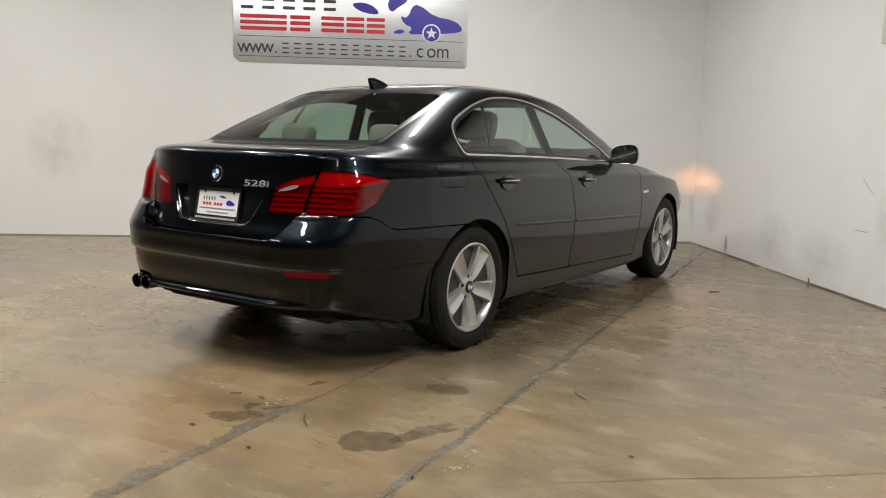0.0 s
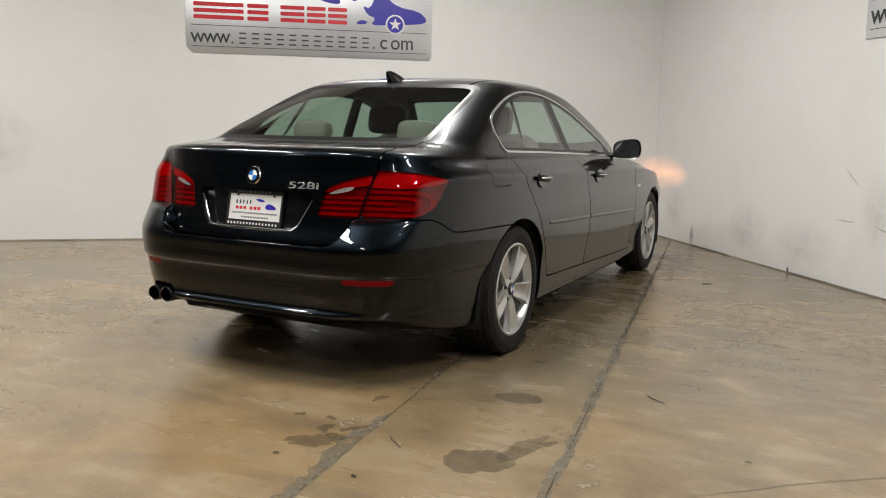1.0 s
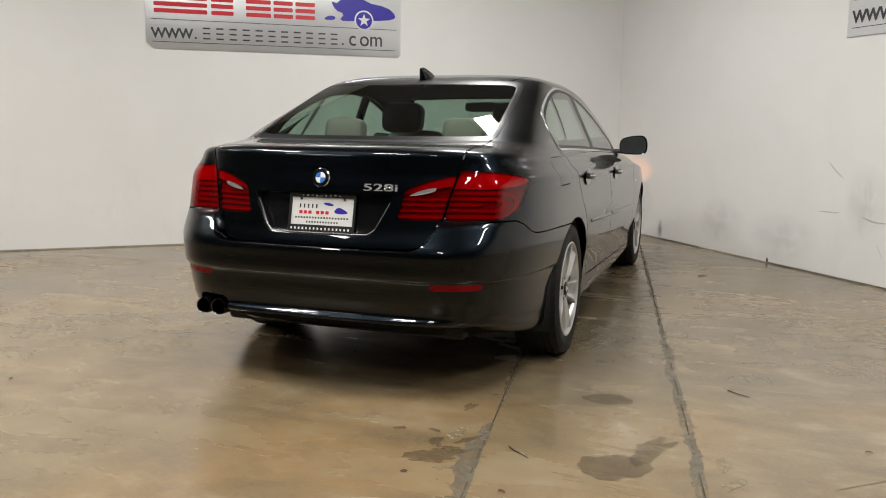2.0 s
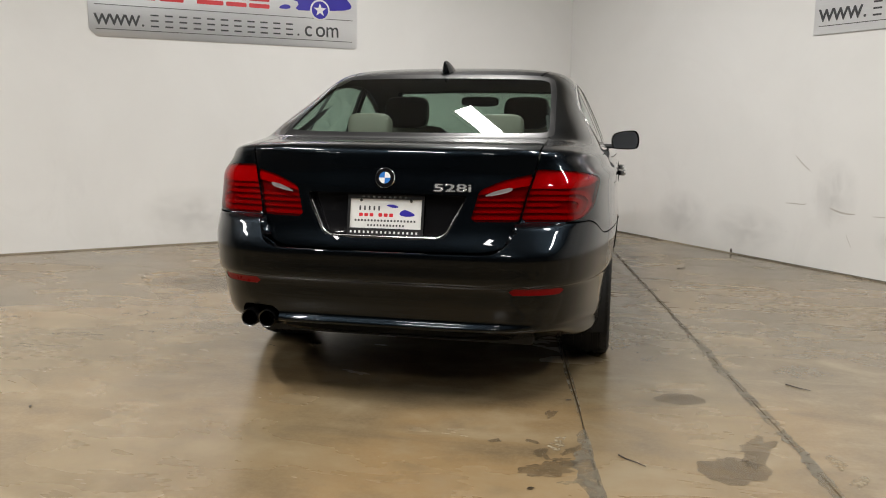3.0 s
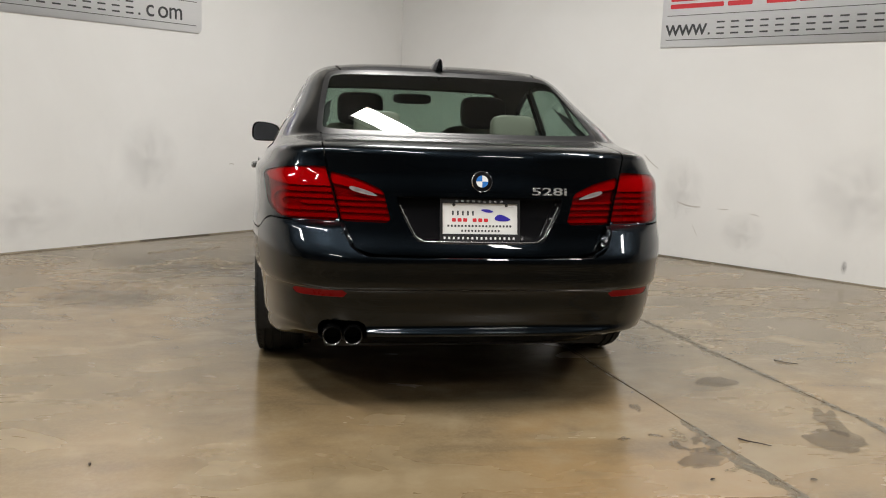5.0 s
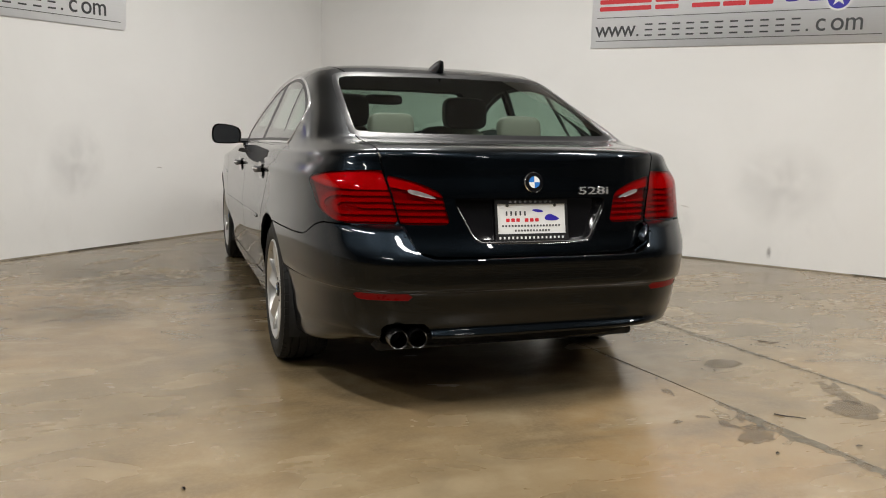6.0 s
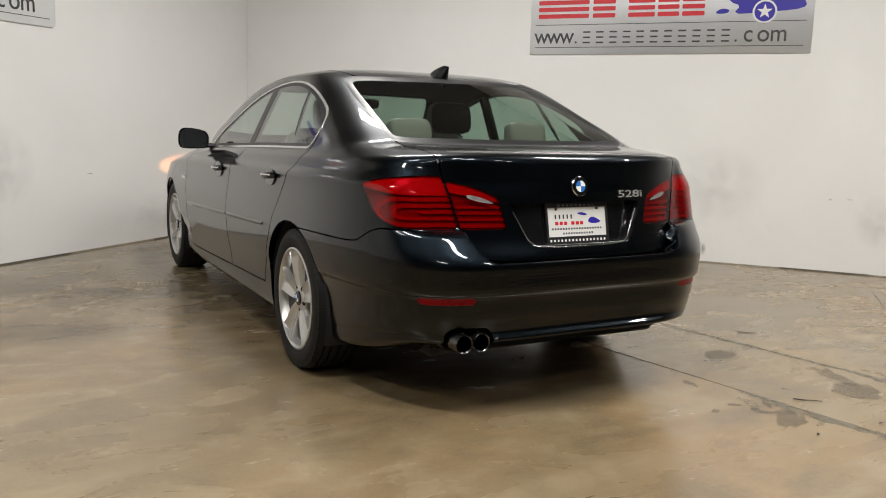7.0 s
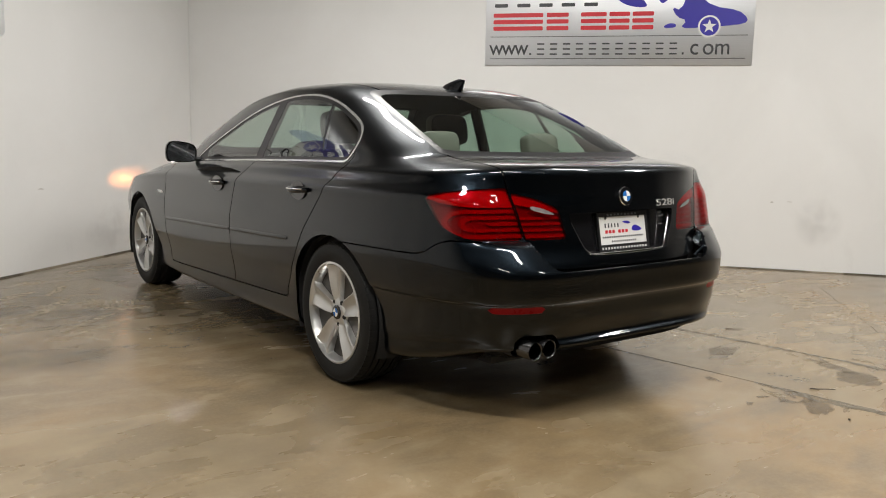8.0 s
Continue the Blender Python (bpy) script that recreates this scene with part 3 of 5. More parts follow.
class Skin:
    """A sheet of polygons that can be cut along lines and shared out among panels."""

    def __init__(self, V, F, labels):
        self.V, self.F, self.L = [np.array(v, float) for v in V], [list(f) for f in F], list(labels)

    def cut(self, field, inside, only, where=None):
        """Splits the faces labelled in `only` along field = 0; what lies below zero gets the label `inside`."""
        A = np.array(self.V)
        val = field(A[:, 0], A[:, 1], A[:, 2])
        val = np.where(np.abs(val) < 1e-6, 1e-6, val)
        keep = np.ones(len(A), bool) if where is None else where(A[:, 0], A[:, 1], A[:, 2])
        made, F, L = {}, [], []
        val = list(val)
        for f, lab in zip(self.F, self.L):
            if lab not in only or not all(keep[i] if i < len(keep) else True for i in f):
                F.append(f)
                L.append(lab)
                continue
            signs = [val[i] < 0 for i in f]
            if all(signs):
                F.append(f)
                L.append(inside)
                continue
            if not any(signs):
                F.append(f)
                L.append(lab)
                continue
            pos, neg = [], []
            n = len(f)
            for k in range(n):
                a, b = f[k], f[(k + 1) % n]
                (neg if val[a] < 0 else pos).append(a)
                if (val[a] < 0) != (val[b] < 0):
                    key = (min(a, b), max(a, b))
                    if key not in made:
                        u = val[key[0]] / (val[key[0]] - val[key[1]])
                        made[key] = len(self.V)
                        self.V.append(self.V[key[0]] * (1 - u) + self.V[key[1]] * u)
                        val.append(0.0)
                    pos.append(made[key])
                    neg.append(made[key])
            for poly, name in ((pos, lab), (neg, inside)):
                if len(poly) > 2:
                    F.append(poly)
                    L.append(name)
        self.F, self.L = F, L

    def seam(self, field, only, where=None, width=0.007):
        """A gap of the given width along field = 0."""
        for lab in only:
            self.cut(lambda x, y, z: field(x, y, z) - width / 2, "near", {lab}, where)
            self.cut(lambda x, y, z: field(x, y, z) + width / 2, lab, {"near"}, where)
            self.L = ["gap" if l == "near" else l for l in self.L]

    def pick(self, test):
        """The faces whose label and centre pass the test, as vertices and faces of their own."""
        out = []
        for f, lab in zip(self.F, self.L):
            c = sum(self.V[i] for i in f) / len(f)
            if test(lab, c):
                out.append(f)
        used = sorted({i for f in out for i in f})
        at = {i: k for k, i in enumerate(used)}
        return [self.V[i] for i in used], [[at[i] for i in f] for f in out]


def inside_poly(points, u_of, v_of):
    """Signed distance (negative inside) to a closed outline, in the plane that u_of and v_of name."""
    P = np.array(points, float)
    Q = np.roll(P, -1, axis=0)

    def field(x, y, z):
        p = np.stack([u_of(x, y, z), v_of(x, y, z)], axis=1)
        best = np.full(len(p), 1e9)
        ins = np.zeros(len(p), bool)
        for a, b in zip(P, Q):
            e, w = b - a, p - a
            t = np.clip((w @ e) / max(e @ e, 1e-12), 0, 1)
            best = np.minimum(best, np.hypot(*(w - t[:, None] * e).T))
            cross = (a[1] > p[:, 1]) != (b[1] > p[:, 1])
            with np.errstate(divide="ignore", invalid="ignore"):
                xx = a[0] + (p[:, 1] - a[1]) * e[0] / (e[1] if abs(e[1]) > 1e-12 else 1e-12)
            ins ^= cross & (p[:, 0] < xx)
        return np.where(ins, -best, best)
    return field


AX = lambda x, y, z: np.abs(x)
AY = lambda x, y, z: y
AZ = lambda x, y, z: z


def split_x(z):
    """Where the tail lamps are split between wing and boot lid, and the lid's side edge above and below."""
    return lerp_at([(0.60, 0.47), (0.66, 0.495), (0.70, 0.515), (0.76, 0.541), (0.86, 0.566), (0.965, 0.596), (1.05, 0.612), (1.12, 0.618)], z)


def tuck(x, y, z, lid):
    """How far the tail is drawn in: the boot lid sits inside the bumper, and its face bows forward towards the lamps."""
    ax = np.abs(x)
    far = lerp_at([(0.0, 0.045), (0.2, 0.047), (0.34, 0.062), (0.45, 0.076), (0.545, 0.087), (0.61, 0.090), (0.7, 0.056), (0.8, 0.014), (0.88, 0.0), (1.0, 0.0)], ax)
    up = lerp_at([(0.95, 1.0), (1.0, 0.85), (1.04, 0.66), (1.06, 0.58), (2.0, 0.58)], z)
    low = np.where(lid, 1.0, lerp_at([(0.0, 0.0), (0.625, 0.0), (0.665, 0.14), (0.745, 0.70), (0.764, 1.0), (2.0, 1.0)], z))
    soft = lerp_at([(0.0, 0.045), (0.45, 0.064), (0.65, 0.055), (0.88, 0.0), (1.0, 0.0)], ax)
    mix = np.where(lid, 1.0, lerp_at([(0.0, 0.0), (0.745, 0.0), (0.764, 1.0), (2.0, 1.0)], z))
    return (far * mix + soft * (1 - mix)) * up * low * np.clip((-0.55 - y) / 0.2, 0, 1)


def cut_body():
    V, F, lev = body_grid()
    labels = ["green" if l >= 16 - 0.01 else ("deck" if l >= 14.4 else "low") for l in lev]
    whole = (V, F)
    s = Skin(V, F, labels)
    side = lambda x, y, z: np.abs(x) > 0.45
    rear = lambda x, y, z: y < 0.6
    ahead = lambda x, y, z: y > 1.0

    # windows
    dlo = soften([(0.018, 1.046), (0.5, 1.034), (1.0, 1.018), (1.5, 0.998), (1.955, 0.984), (1.955, 0.988), (1.84, 1.050), (1.58, 1.156), (1.34, 1.256), (1.08, 1.327), (0.81, 1.366),
                  (0.53, 1.361), (0.33, 1.322), (0.165, 1.264), (0.025, 1.205), (-0.018, 1.145), (-0.012, 1.085), (0.016, 1.046)], 2)
    field = inside_poly(dlo, AY, AZ)
    s.cut(lambda x, y, z: field(x, y, z) - 0.010, "window_trim", {"green", "deck"}, side)
    s.cut(lambda x, y, z: field(x, y, z), "side_glass", {"window_trim"}, side)
    s.cut(lambda x, y, z: field(x, y, z) + 0.016, "side_pane", {"side_glass"}, side)
    bp = inside_poly([(1.055, 0.9), (0.960, 0.9), (0.893, 1.40), (0.978, 1.40)], AY, AZ)
    s.cut(bp, "b_pillar", {"side_pane", "side_glass"}, side)
    dv = inside_poly([(0.255, 0.98), (0.235, 0.98), (0.385, 1.38), (0.405, 1.38)], AY, AZ)
    s.cut(dv, "divider", {"side_pane", "side_glass"}, side)
    mt = inside_poly([(1.80, 0.90), (2.1, 0.90), (2.1, 1.2), (1.80, 1.2)], AY, AZ)
    s.cut(mt, "mirror_base", {"side_pane", "side_glass"}, side)
    rear_half = [(0.0, 1.079), (0.42, 1.080), (0.632, 1.085), (0.634, 1.12), (0.622, 1.20), (0.598, 1.335), (0.570, 1.388), (0.44, 1.396), (0.0, 1.400)]
    rw = inside_poly(soften(rear_half + [(-x, z) for x, z in rear_half[-2:0:-1]], 2), lambda x, y, z: x, AZ)
    s.cut(rw, "rear_seal", {"green", "deck"}, rear)
    s.cut(lambda x, y, z: rw(x, y, z) + 0.024, "rear_pane", {"rear_seal"}, rear)
    ws = inside_poly(soften([(-0.80, 1.03), (0.80, 1.03), (0.735, 1.20), (0.63, 1.345), (0.57, 1.375), (-0.57, 1.375), (-0.63, 1.345), (-0.735, 1.20)], 1), lambda x, y, z: x, AZ)
    s.cut(lambda x, y, z: ws(x, y, z), "front_seal", {"green"}, ahead)
    s.cut(lambda x, y, z: ws(x, y, z) + 0.022, "front_pane", {"front_seal"}, ahead)

    # wheel arches
    for yc in (0.008, 2.968):
        s.cut(lambda x, y, z: np.hypot((y - yc) / 0.388, (z - 0.330) / 0.374) - 1, "gone", {"low"}, lambda x, y, z: np.abs(x) > 0.55)

    # tail lamps: the part on the wing
    body = {"low", "deck", "green"}
    corner = lambda x, y, z: (y < -0.35) & (np.abs(x) > 0.3)

    def wing_lamp(x, y, z):
        top = lerp_at([(-1.0, 0.972), (-0.90, 0.968), (-0.78, 0.957), (-0.62, 0.928)], y)
        bot = lerp_at([(-1.0, 0.764), (-0.90, 0.767), (-0.82, 0.784), (-0.73, 0.825), (-0.65, 0.91)], y)
        end = y - lerp_at([(0.75, -0.82), (0.80, -0.755), (0.88, -0.685), (0.93, -0.650), (0.99, -0.65)], z)
        return np.maximum.reduce([z - top, bot - z, end, split_x(z) + 0.004 - np.abs(x)])
    s.cut(wing_lamp, "wing_lamp", {"low", "deck"}, corner)

    def lid_lamp(x, y, z):
        ax = np.abs(x)
        top = lerp_at([(0.33, 0.862), (0.378, 0.884), (0.48, 0.927), (0.60, 0.955)], ax)
        inner = lerp_at([(0.74, 0.343), (0.87, 0.377), (0.95, 0.39)], z)
        return np.maximum.reduce([z - top, 0.763 - z, inner - ax, ax - split_x(z) + 0.004])
    s.cut(lid_lamp, "lid_lamp", {"low"}, corner)

    # boot lid with its plate recess
    back = lambda x, y, z: y < -0.30
    bottom_edge = lambda x: lerp_at([(0.0, 0.640), (0.40, 0.642), (0.47, 0.656), (0.51, 0.682)], np.abs(x))
    lid = lambda x, y, z: np.maximum(np.abs(x) - split_x(z), bottom_edge(x) - z)
    s.cut(inside_poly(soften([(-0.342, 0.862), (-0.30, 0.868), (0.30, 0.868), (0.342, 0.862), (0.262, 0.705), (0.235, 0.688), (-0.235, 0.688), (-0.262, 0.705)], 1), lambda x, y, z: x, AZ),
          "recess", {"low"}, lambda x, y, z: y < -0.8)
    s.seam(lid, {"low", "deck", "green", "lid_lamp"}, back)
    s.cut(lid, "boot_lid", {"low", "deck"}, back)
    s.cut(lambda x, y, z: np.maximum(lid(x, y, z), z - 1.128), "boot_lid", {"green"}, back)

    # rear bumper, its reflectors and the pipe opening
    def bump_line(y):
        return lerp_at([(-0.95, 0.76), (-0.80, 0.762), (-0.73, 0.745), (-0.665, 0.706), (-0.62, 0.696), (-0.30, 0.690), (-0.05, 0.684)], y)
    bump = lambda x, y, z: np.maximum(z - bump_line(y), y + 0.03)
    rf = inside_poly([(0.520, 0.484), (0.706, 0.480), (0.735, 0.509), (0.60, 0.511), (0.510, 0.512)], AX, AZ)
    s.cut(rf, "reflector", {"low"}, lambda x, y, z: (y < -0.5))
    s.cut(inside_poly(rounded(-0.625, -0.440, 0.290, 0.392, 0.035), lambda x, y, z: x, AZ), "gone", {"low"}, lambda x, y, z: y < -0.6)
    s.seam(lambda x, y, z: z - bump_line(y), {"low"}, lambda x, y, z: (y < -0.01) & (np.abs(x) > 0.56) & (y > -0.93), 0.006)
    s.cut(bump, "bumper_rear", {"low"}, lambda x, y, z: y < 0.02)

    # doors
    bl = lambda y: 0.343 - 0.033 * y
    fr = lambda z: lerp_at([(0.2, 2.335), (0.5, 2.34), (0.8, 2.33), (0.95, 2.29), (1.0, 2.26)], z)
    md = lambda z: lerp_at([(0.2, 1.190), (0.6, 1.180), (0.80, 1.150), (0.90, 1.10), (1.0, 1.00), (1.05, 0.985)], z)
    rr = lambda z: lerp_at([(0.2, 0.500), (0.36, 0.490), (0.45, 0.430), (0.55, 0.362), (0.65, 0.295), (0.75, 0.220), (0.83, 0.150), (0.90, 0.085), (0.96, 0.045), (1.02, 0.0), (1.06, -0.03)], z)
    flank = lambda x, y, z: (np.abs(x) > 0.55) & (z < 1.10)
    area = lambda x, y, z: np.maximum.reduce([y - fr(z), rr(z) - y, bl(y) - z])
    s.seam(area, {"low", "deck", "green"}, flank, 0.008)
    s.cut(area, "doors", {"low", "deck", "green"}, flank)
    s.seam(lambda x, y, z: y - md(z), {"doors"}, flank, 0.008)
    s.cut(lambda x, y, z: y - md(z), "door_rear", {"doors"}, flank)
    fuel = inside_poly(rounded(-0.305, -0.080, 0.880, 1.010, 0.03), AY, AZ)
    right = lambda x, y, z: (x > 0.4)
    s.seam(fuel, {"low", "deck"}, right, 0.0038)
    s.cut(fuel, "fuel_door", {"low", "deck"}, right)
    s.cut(lambda x, y, z: np.maximum(z - bl(y) + 0.002, np.maximum(y - 2.7, 0.3 - y)), "sill", {"low"}, lambda x, y, z: (z < 0.5) & (y > 0.2) & (y < 2.8))

    # nose
    fb = lambda x, y, z: np.maximum(z - 0.60, 3.42 - y)
    s.seam(fb, {"low"}, lambda x, y, z: y > 3.0)
    s.cut(fb, "bumper_front", {"low"}, lambda x, y, z: y > 3.0)
    nose = lambda x, y, z: y > 3.2
    s.cut(lambda x, y, z: np.maximum.reduce([0.325 - np.abs(x), np.abs(x) - 0.86, 0.625 - z, z - 0.735 + 0.12 * (np.abs(x) - 0.33), 3.28 - y]), "head_lamp", {"low"}, nose)
    s.cut(lambda x, y, z: np.maximum.reduce([0.03 - np.abs(x), np.abs(x) - 0.29, 0.50 - z, z - 0.69]), "grille", {"low", "bumper_front"}, nose)
    s.cut(lambda x, y, z: np.maximum.reduce([np.abs(x) - 0.62, 0.27 - z, z - 0.40]), "intake", {"bumper_front"}, nose)
    hood = lambda x, y, z: np.maximum.reduce([np.abs(x) - lerp_at([(2.2, 0.74), (3.0, 0.72), (3.6, 0.56)], y), 2.0 - y, 0.72 - z])
    s.seam(hood, {"low", "deck", "green"}, lambda x, y, z: y > 1.9)
    s.cut(hood, "hood", {"low", "deck", "green"}, lambda x, y, z: y > 1.9)
    s.cut(lambda x, y, z: 1.9 - y, "wing_front", {"low", "deck"}, lambda x, y, z: y > 1.8)
    # roof panel, parted from the side frames by two roof mouldings
    ditch = lambda x, y, z: np.abs(x) - lerp_at([(0.2, 0.505), (0.5, 0.535), (1.0, 0.535), (1.4, 0.51)], y)
    top = lambda x, y, z: z > 1.362
    s.seam(ditch, {"green"}, top, 0.010)
    s.cut(ditch, "roof", {"green"}, top)
    # the rear glass bends evenly both ways
    ids = sorted({i for f, l in zip(s.F, s.L) if l in ("rear_pane", "rear_seal") for i in f})
    gx, gy, gz = np.array([s.V[i] for i in ids]).T
    terms = np.stack([np.ones(len(gx)), gz, gz**2, gx**2, gx**2 * gz], axis=1)
    fit_y = terms @ np.linalg.lstsq(terms, gy, rcond=None)[0]
    inward = np.clip(-rw(gx, gy, gz) / 0.022, 0, 1)
    for i, y, k in zip(ids, fit_y, inward * inward * (3 - 2 * inward)):
        s.V[i][1] += (y - s.V[i][1]) * k
    # draw the tail in, the lid further than the bumper round it
    A = np.array([tuple(v) for v in s.V])
    of_lid = np.zeros(len(A), bool)
    for f, l in zip(s.F, s.L):
        if l in ("boot_lid", "lid_lamp", "recess"):
            of_lid[list(f)] = True
    A[:, 1] += tuck(A[:, 0], A[:, 1], A[:, 2], of_lid)
    s.V = [Vector(a) for a in A] if isinstance(s.V[0], Vector) else [np.array(a) for a in A]
    B = np.array([tuple(v) for v in whole[0]])
    B[:, 1] += tuck(B[:, 0], B[:, 1], B[:, 2], (np.abs(B[:, 0]) < split_x(B[:, 2])) & (B[:, 2] > 0.644))
    whole = ([Vector(b) for b in B], whole[1])
    return s, whole


def panel(s, name, test, mat, parent, label="", depth=0.014, push=0.0, sharp=40):
    """A panel of the skin with its edges turned inward."""
    V, F = s.pick(test)
    bm = bmesh.new()
    vs = [bm.verts.new(v) for v in V]
    for f in F:
        try:
            bm.faces.new([vs[i] for i in f])
        except ValueError:
            pass
    bm.normal_update()
    if push:
        moved = {v: v.normal * push for v in bm.verts}
        for v, d in moved.items():
            v.co += d
    if depth:
        rim = [e for e in bm.edges if e.is_boundary]
        normals = {v: v.normal.copy() for e in rim for v in e.verts}
        for e in rim:
            e.smooth = False
        got = bmesh.ops.extrude_edge_only(bm, edges=rim)
        fresh = [g for g in got["geom"] if isinstance(g, bmesh.types.BMVert)]
        for v in fresh:
            near = next((e.other_vert(v) for e in v.link_edges if e.other_vert(v) in normals), None)
            if near is not None:
                v.co = near.co - normals[near] * depth
        # turned-in edges face outward from the panel
    me = bpy.data.meshes.new(name)
    bm.to_mesh(me)
    bm.free()
    me.materials.append(mat)
    me.polygons.foreach_set("use_smooth", [True] * len(me.polygons))
    me.set_sharp_from_angle(angle=radians(sharp))
    ob = new(name, me)
    ob.parent = parent
    return tagged(ob, label)


def build_wheel():
    """A wheel whose outer face looks along +x; origin at its centre."""
    thing = empty("wheel")
    R, rim = 0.335, 0.236
    w0, w1 = -0.225, 0.0
    prof = [(rim, w0 + 0.012), (rim + 0.03, w0 + 0.002), (0.300, w0), (0.322, w0 + 0.012), (0.333, w0 + 0.032)]
    for g in (0.065, 0.105, 0.145, 0.180):
        prof += [(R, w0 + g - 0.014), (R, w0 + g - 0.005), (R - 0.008, w0 + g - 0.0045), (R - 0.008, w0 + g + 0.0045), (R, w0 + g + 0.005)]
    prof += [(0.333, w1 - 0.030), (0.322, w1 - 0.010), (0.303, w1 + 0.001), (0.285, w1 + 0.003), (rim + 0.022, w1 - 0.001), (rim + 0.004, w1 - 0.008), (rim - 0.004, w1 - 0.012), (rim - 0.006, w0 + 0.012)]
    tyre = part("tyre", turned(prof, 72, "x", closed=True), RUBBER, thing, "black tyre with worn tread", sharp=28)
    # shoulder blocks of the tread
    V, F = [], []
    for i in range(64):
        for x0, x1 in ((w1 - 0.040, w1 - 0.008), (w0 + 0.008, w0 + 0.040)):
            a0, a1 = 2 * math.pi * i / 64, 2 * math.pi * (i + 0.78) / 64
            base = len(V)
            inner = x0 if x0 > w0 / 2 else x1
            outer = x1 if x0 > w0 / 2 else x0
            for a in (a0, a1):
                for x, r in ((inner, R - 0.004), (inner, R + 0.0012), (outer, R - 0.0085), (outer, R - 0.022)):
                    V.append((x, r * math.cos(a), r * math.sin(a)))
            F += [(base, base + 1, base + 5, base + 4), (base + 1, base + 2, base + 6, base + 5), (base + 2, base + 3, base + 7, base + 6), (base, base + 3, base + 2, base + 1), (base + 4, base + 5, base + 6, base + 7)]
    link_mesh("tread_block", V, F, RUBBER, tyre, smooth=False)
    tagged(thing.children[0].children[0], kind="stuff")
    # rim: flange, barrel and five broad blades
    barrel = part("rim", turned([(rim - 0.004, w0 + 0.02), (rim + 0.004, w1 - 0.010), (rim + 0.006, w1 - 0.004), (rim - 0.002, w1 - 0.001), (rim - 0.007, w1 - 0.005), (0.224, w1 - 0.016), (0.216, w1 - 0.040), (0.212, w1 - 0.080), (0.210, w0 + 0.03)], 72, "x", closed=True), ALLOY, thing, "silver alloy rim")
    # dark sleeve inside the silver barrel: shade behind the spokes put into the colour
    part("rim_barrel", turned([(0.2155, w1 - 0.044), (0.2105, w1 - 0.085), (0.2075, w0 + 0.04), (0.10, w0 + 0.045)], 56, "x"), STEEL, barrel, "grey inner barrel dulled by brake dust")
    for k in range(5):
        bm = bmesh.new()
        a0 = 2 * math.pi * k / 5 + math.pi / 2
        rows = []
        # each blade is a broad trough between two raised edges, fanning out into the rim
        for r, half, x, dip in ((0.030, 0.024, -0.034, 0.002), (0.055, 0.031, -0.027, 0.008), (0.085, 0.039, -0.020, 0.016), (0.120, 0.043, -0.014, 0.021), (0.155, 0.047, -0.011, 0.024), (0.190, 0.052, -0.009, 0.024), (0.214, 0.058, -0.008, 0.020), (0.230, 0.068, -0.008, 0.012)):
            row = []
            for j, (u, back) in enumerate(((-1.0, 0.046), (-1.0, 0.004), (-0.92, 0.0), (-0.62, -0.30), (-0.12, -0.95), (0.30, -0.70), (0.88, 0.0), (1.0, 0.004), (1.0, 0.046))):
                off = half * u
                rr = math.sqrt(max(r * r - off * off, 1e-6)) if r > 0.15 else r
                depth = x - (back if back > 0 else -back * dip)
                y = rr * math.cos(a0) - off * math.sin(a0)
                z = rr * math.sin(a0) + off * math.cos(a0)
                row.append(bm.verts.new((depth, y, z)))
            rows.append(row)
        for a, b in zip(rows, rows[1:]):
            for j in range(8):
                bm.faces.new((a[j], a[j + 1], b[j + 1], b[j]))
        part("spoke", bm, ALLOY, barrel, sharp=50)
        a1 = a0 + math.pi / 5
        part("wheel_bolt", turned([(0.012, -0.050), (0.012, -0.030), (0.008, -0.027)], 10, "x"), DARK, barrel).location = (0, 0.056 * math.cos(a1), 0.056 * math.sin(a1))
    part("hub", turned([(0.075, -0.085), (0.075, -0.040), (0.060, -0.030), (0.036, -0.026)], 32, "x"), ALLOY, thing)
    cap = part("hub_cap", turned([(0.035, -0.03), (0.034, -0.020), (0.029, -0.0165)], 28, "x"), GLOSS_BLACK, thing, "dark hub cap with a blue and white roundel")
    for q in range(4):
        pts = [(0, 0)] + [(0.020 * math.cos(radians(q * 90 + a)), 0.020 * math.sin(radians(q * 90 + a))) for a in range(0, 91, 15)]
        part("roundel_quarter", plate_bm(pts, 0.0012, m=pose(-0.0165, 0, 0, 0, 0, 90)), (BLUE, WHITE)[q % 2], cap, smooth=False)
    part("brake_disc", turned([(0.165, -0.130), (0.165, -0.108), (0.075, -0.106), (0.07, -0.10)], 40, "x"), STEEL, thing, "grey steel brake disc")
    part("caliper", box_bm(-0.15, -0.085, -0.06, 0.06, 0.10, 0.175, 0.012), DARK, thing)
    return thing


def seat_cushion(sx, sy, sz, bulge=0.35):
    """A padded block, rounder than a box."""
    bm = bmesh.new()
    bmesh.ops.create_cube(bm, size=2.0)
    bmesh.ops.subdivide_edges(bm, edges=list(bm.edges), cuts=5, use_grid_fill=True)
    n = 4.5
    for v in bm.verts:
        m = max(abs(c) for c in v.co)
        l = (abs(v.co.x) ** n + abs(v.co.y) ** n + abs(v.co.z) ** n) ** (1 / n)
        k = m / l if l else 1
        v.co = Vector((v.co.x * k * sx / 2, v.co.y * k * sy / 2, v.co.z * k * sz / 2))
    return bm


def cushion(name, size, at, mat, parent, tilt=0.0, label=""):
    ob = part(name, seat_cushion(*size), mat, parent, label, sharp=0)
    ob.matrix_basis = pose(*at, tilt, 0, 0)
    return ob


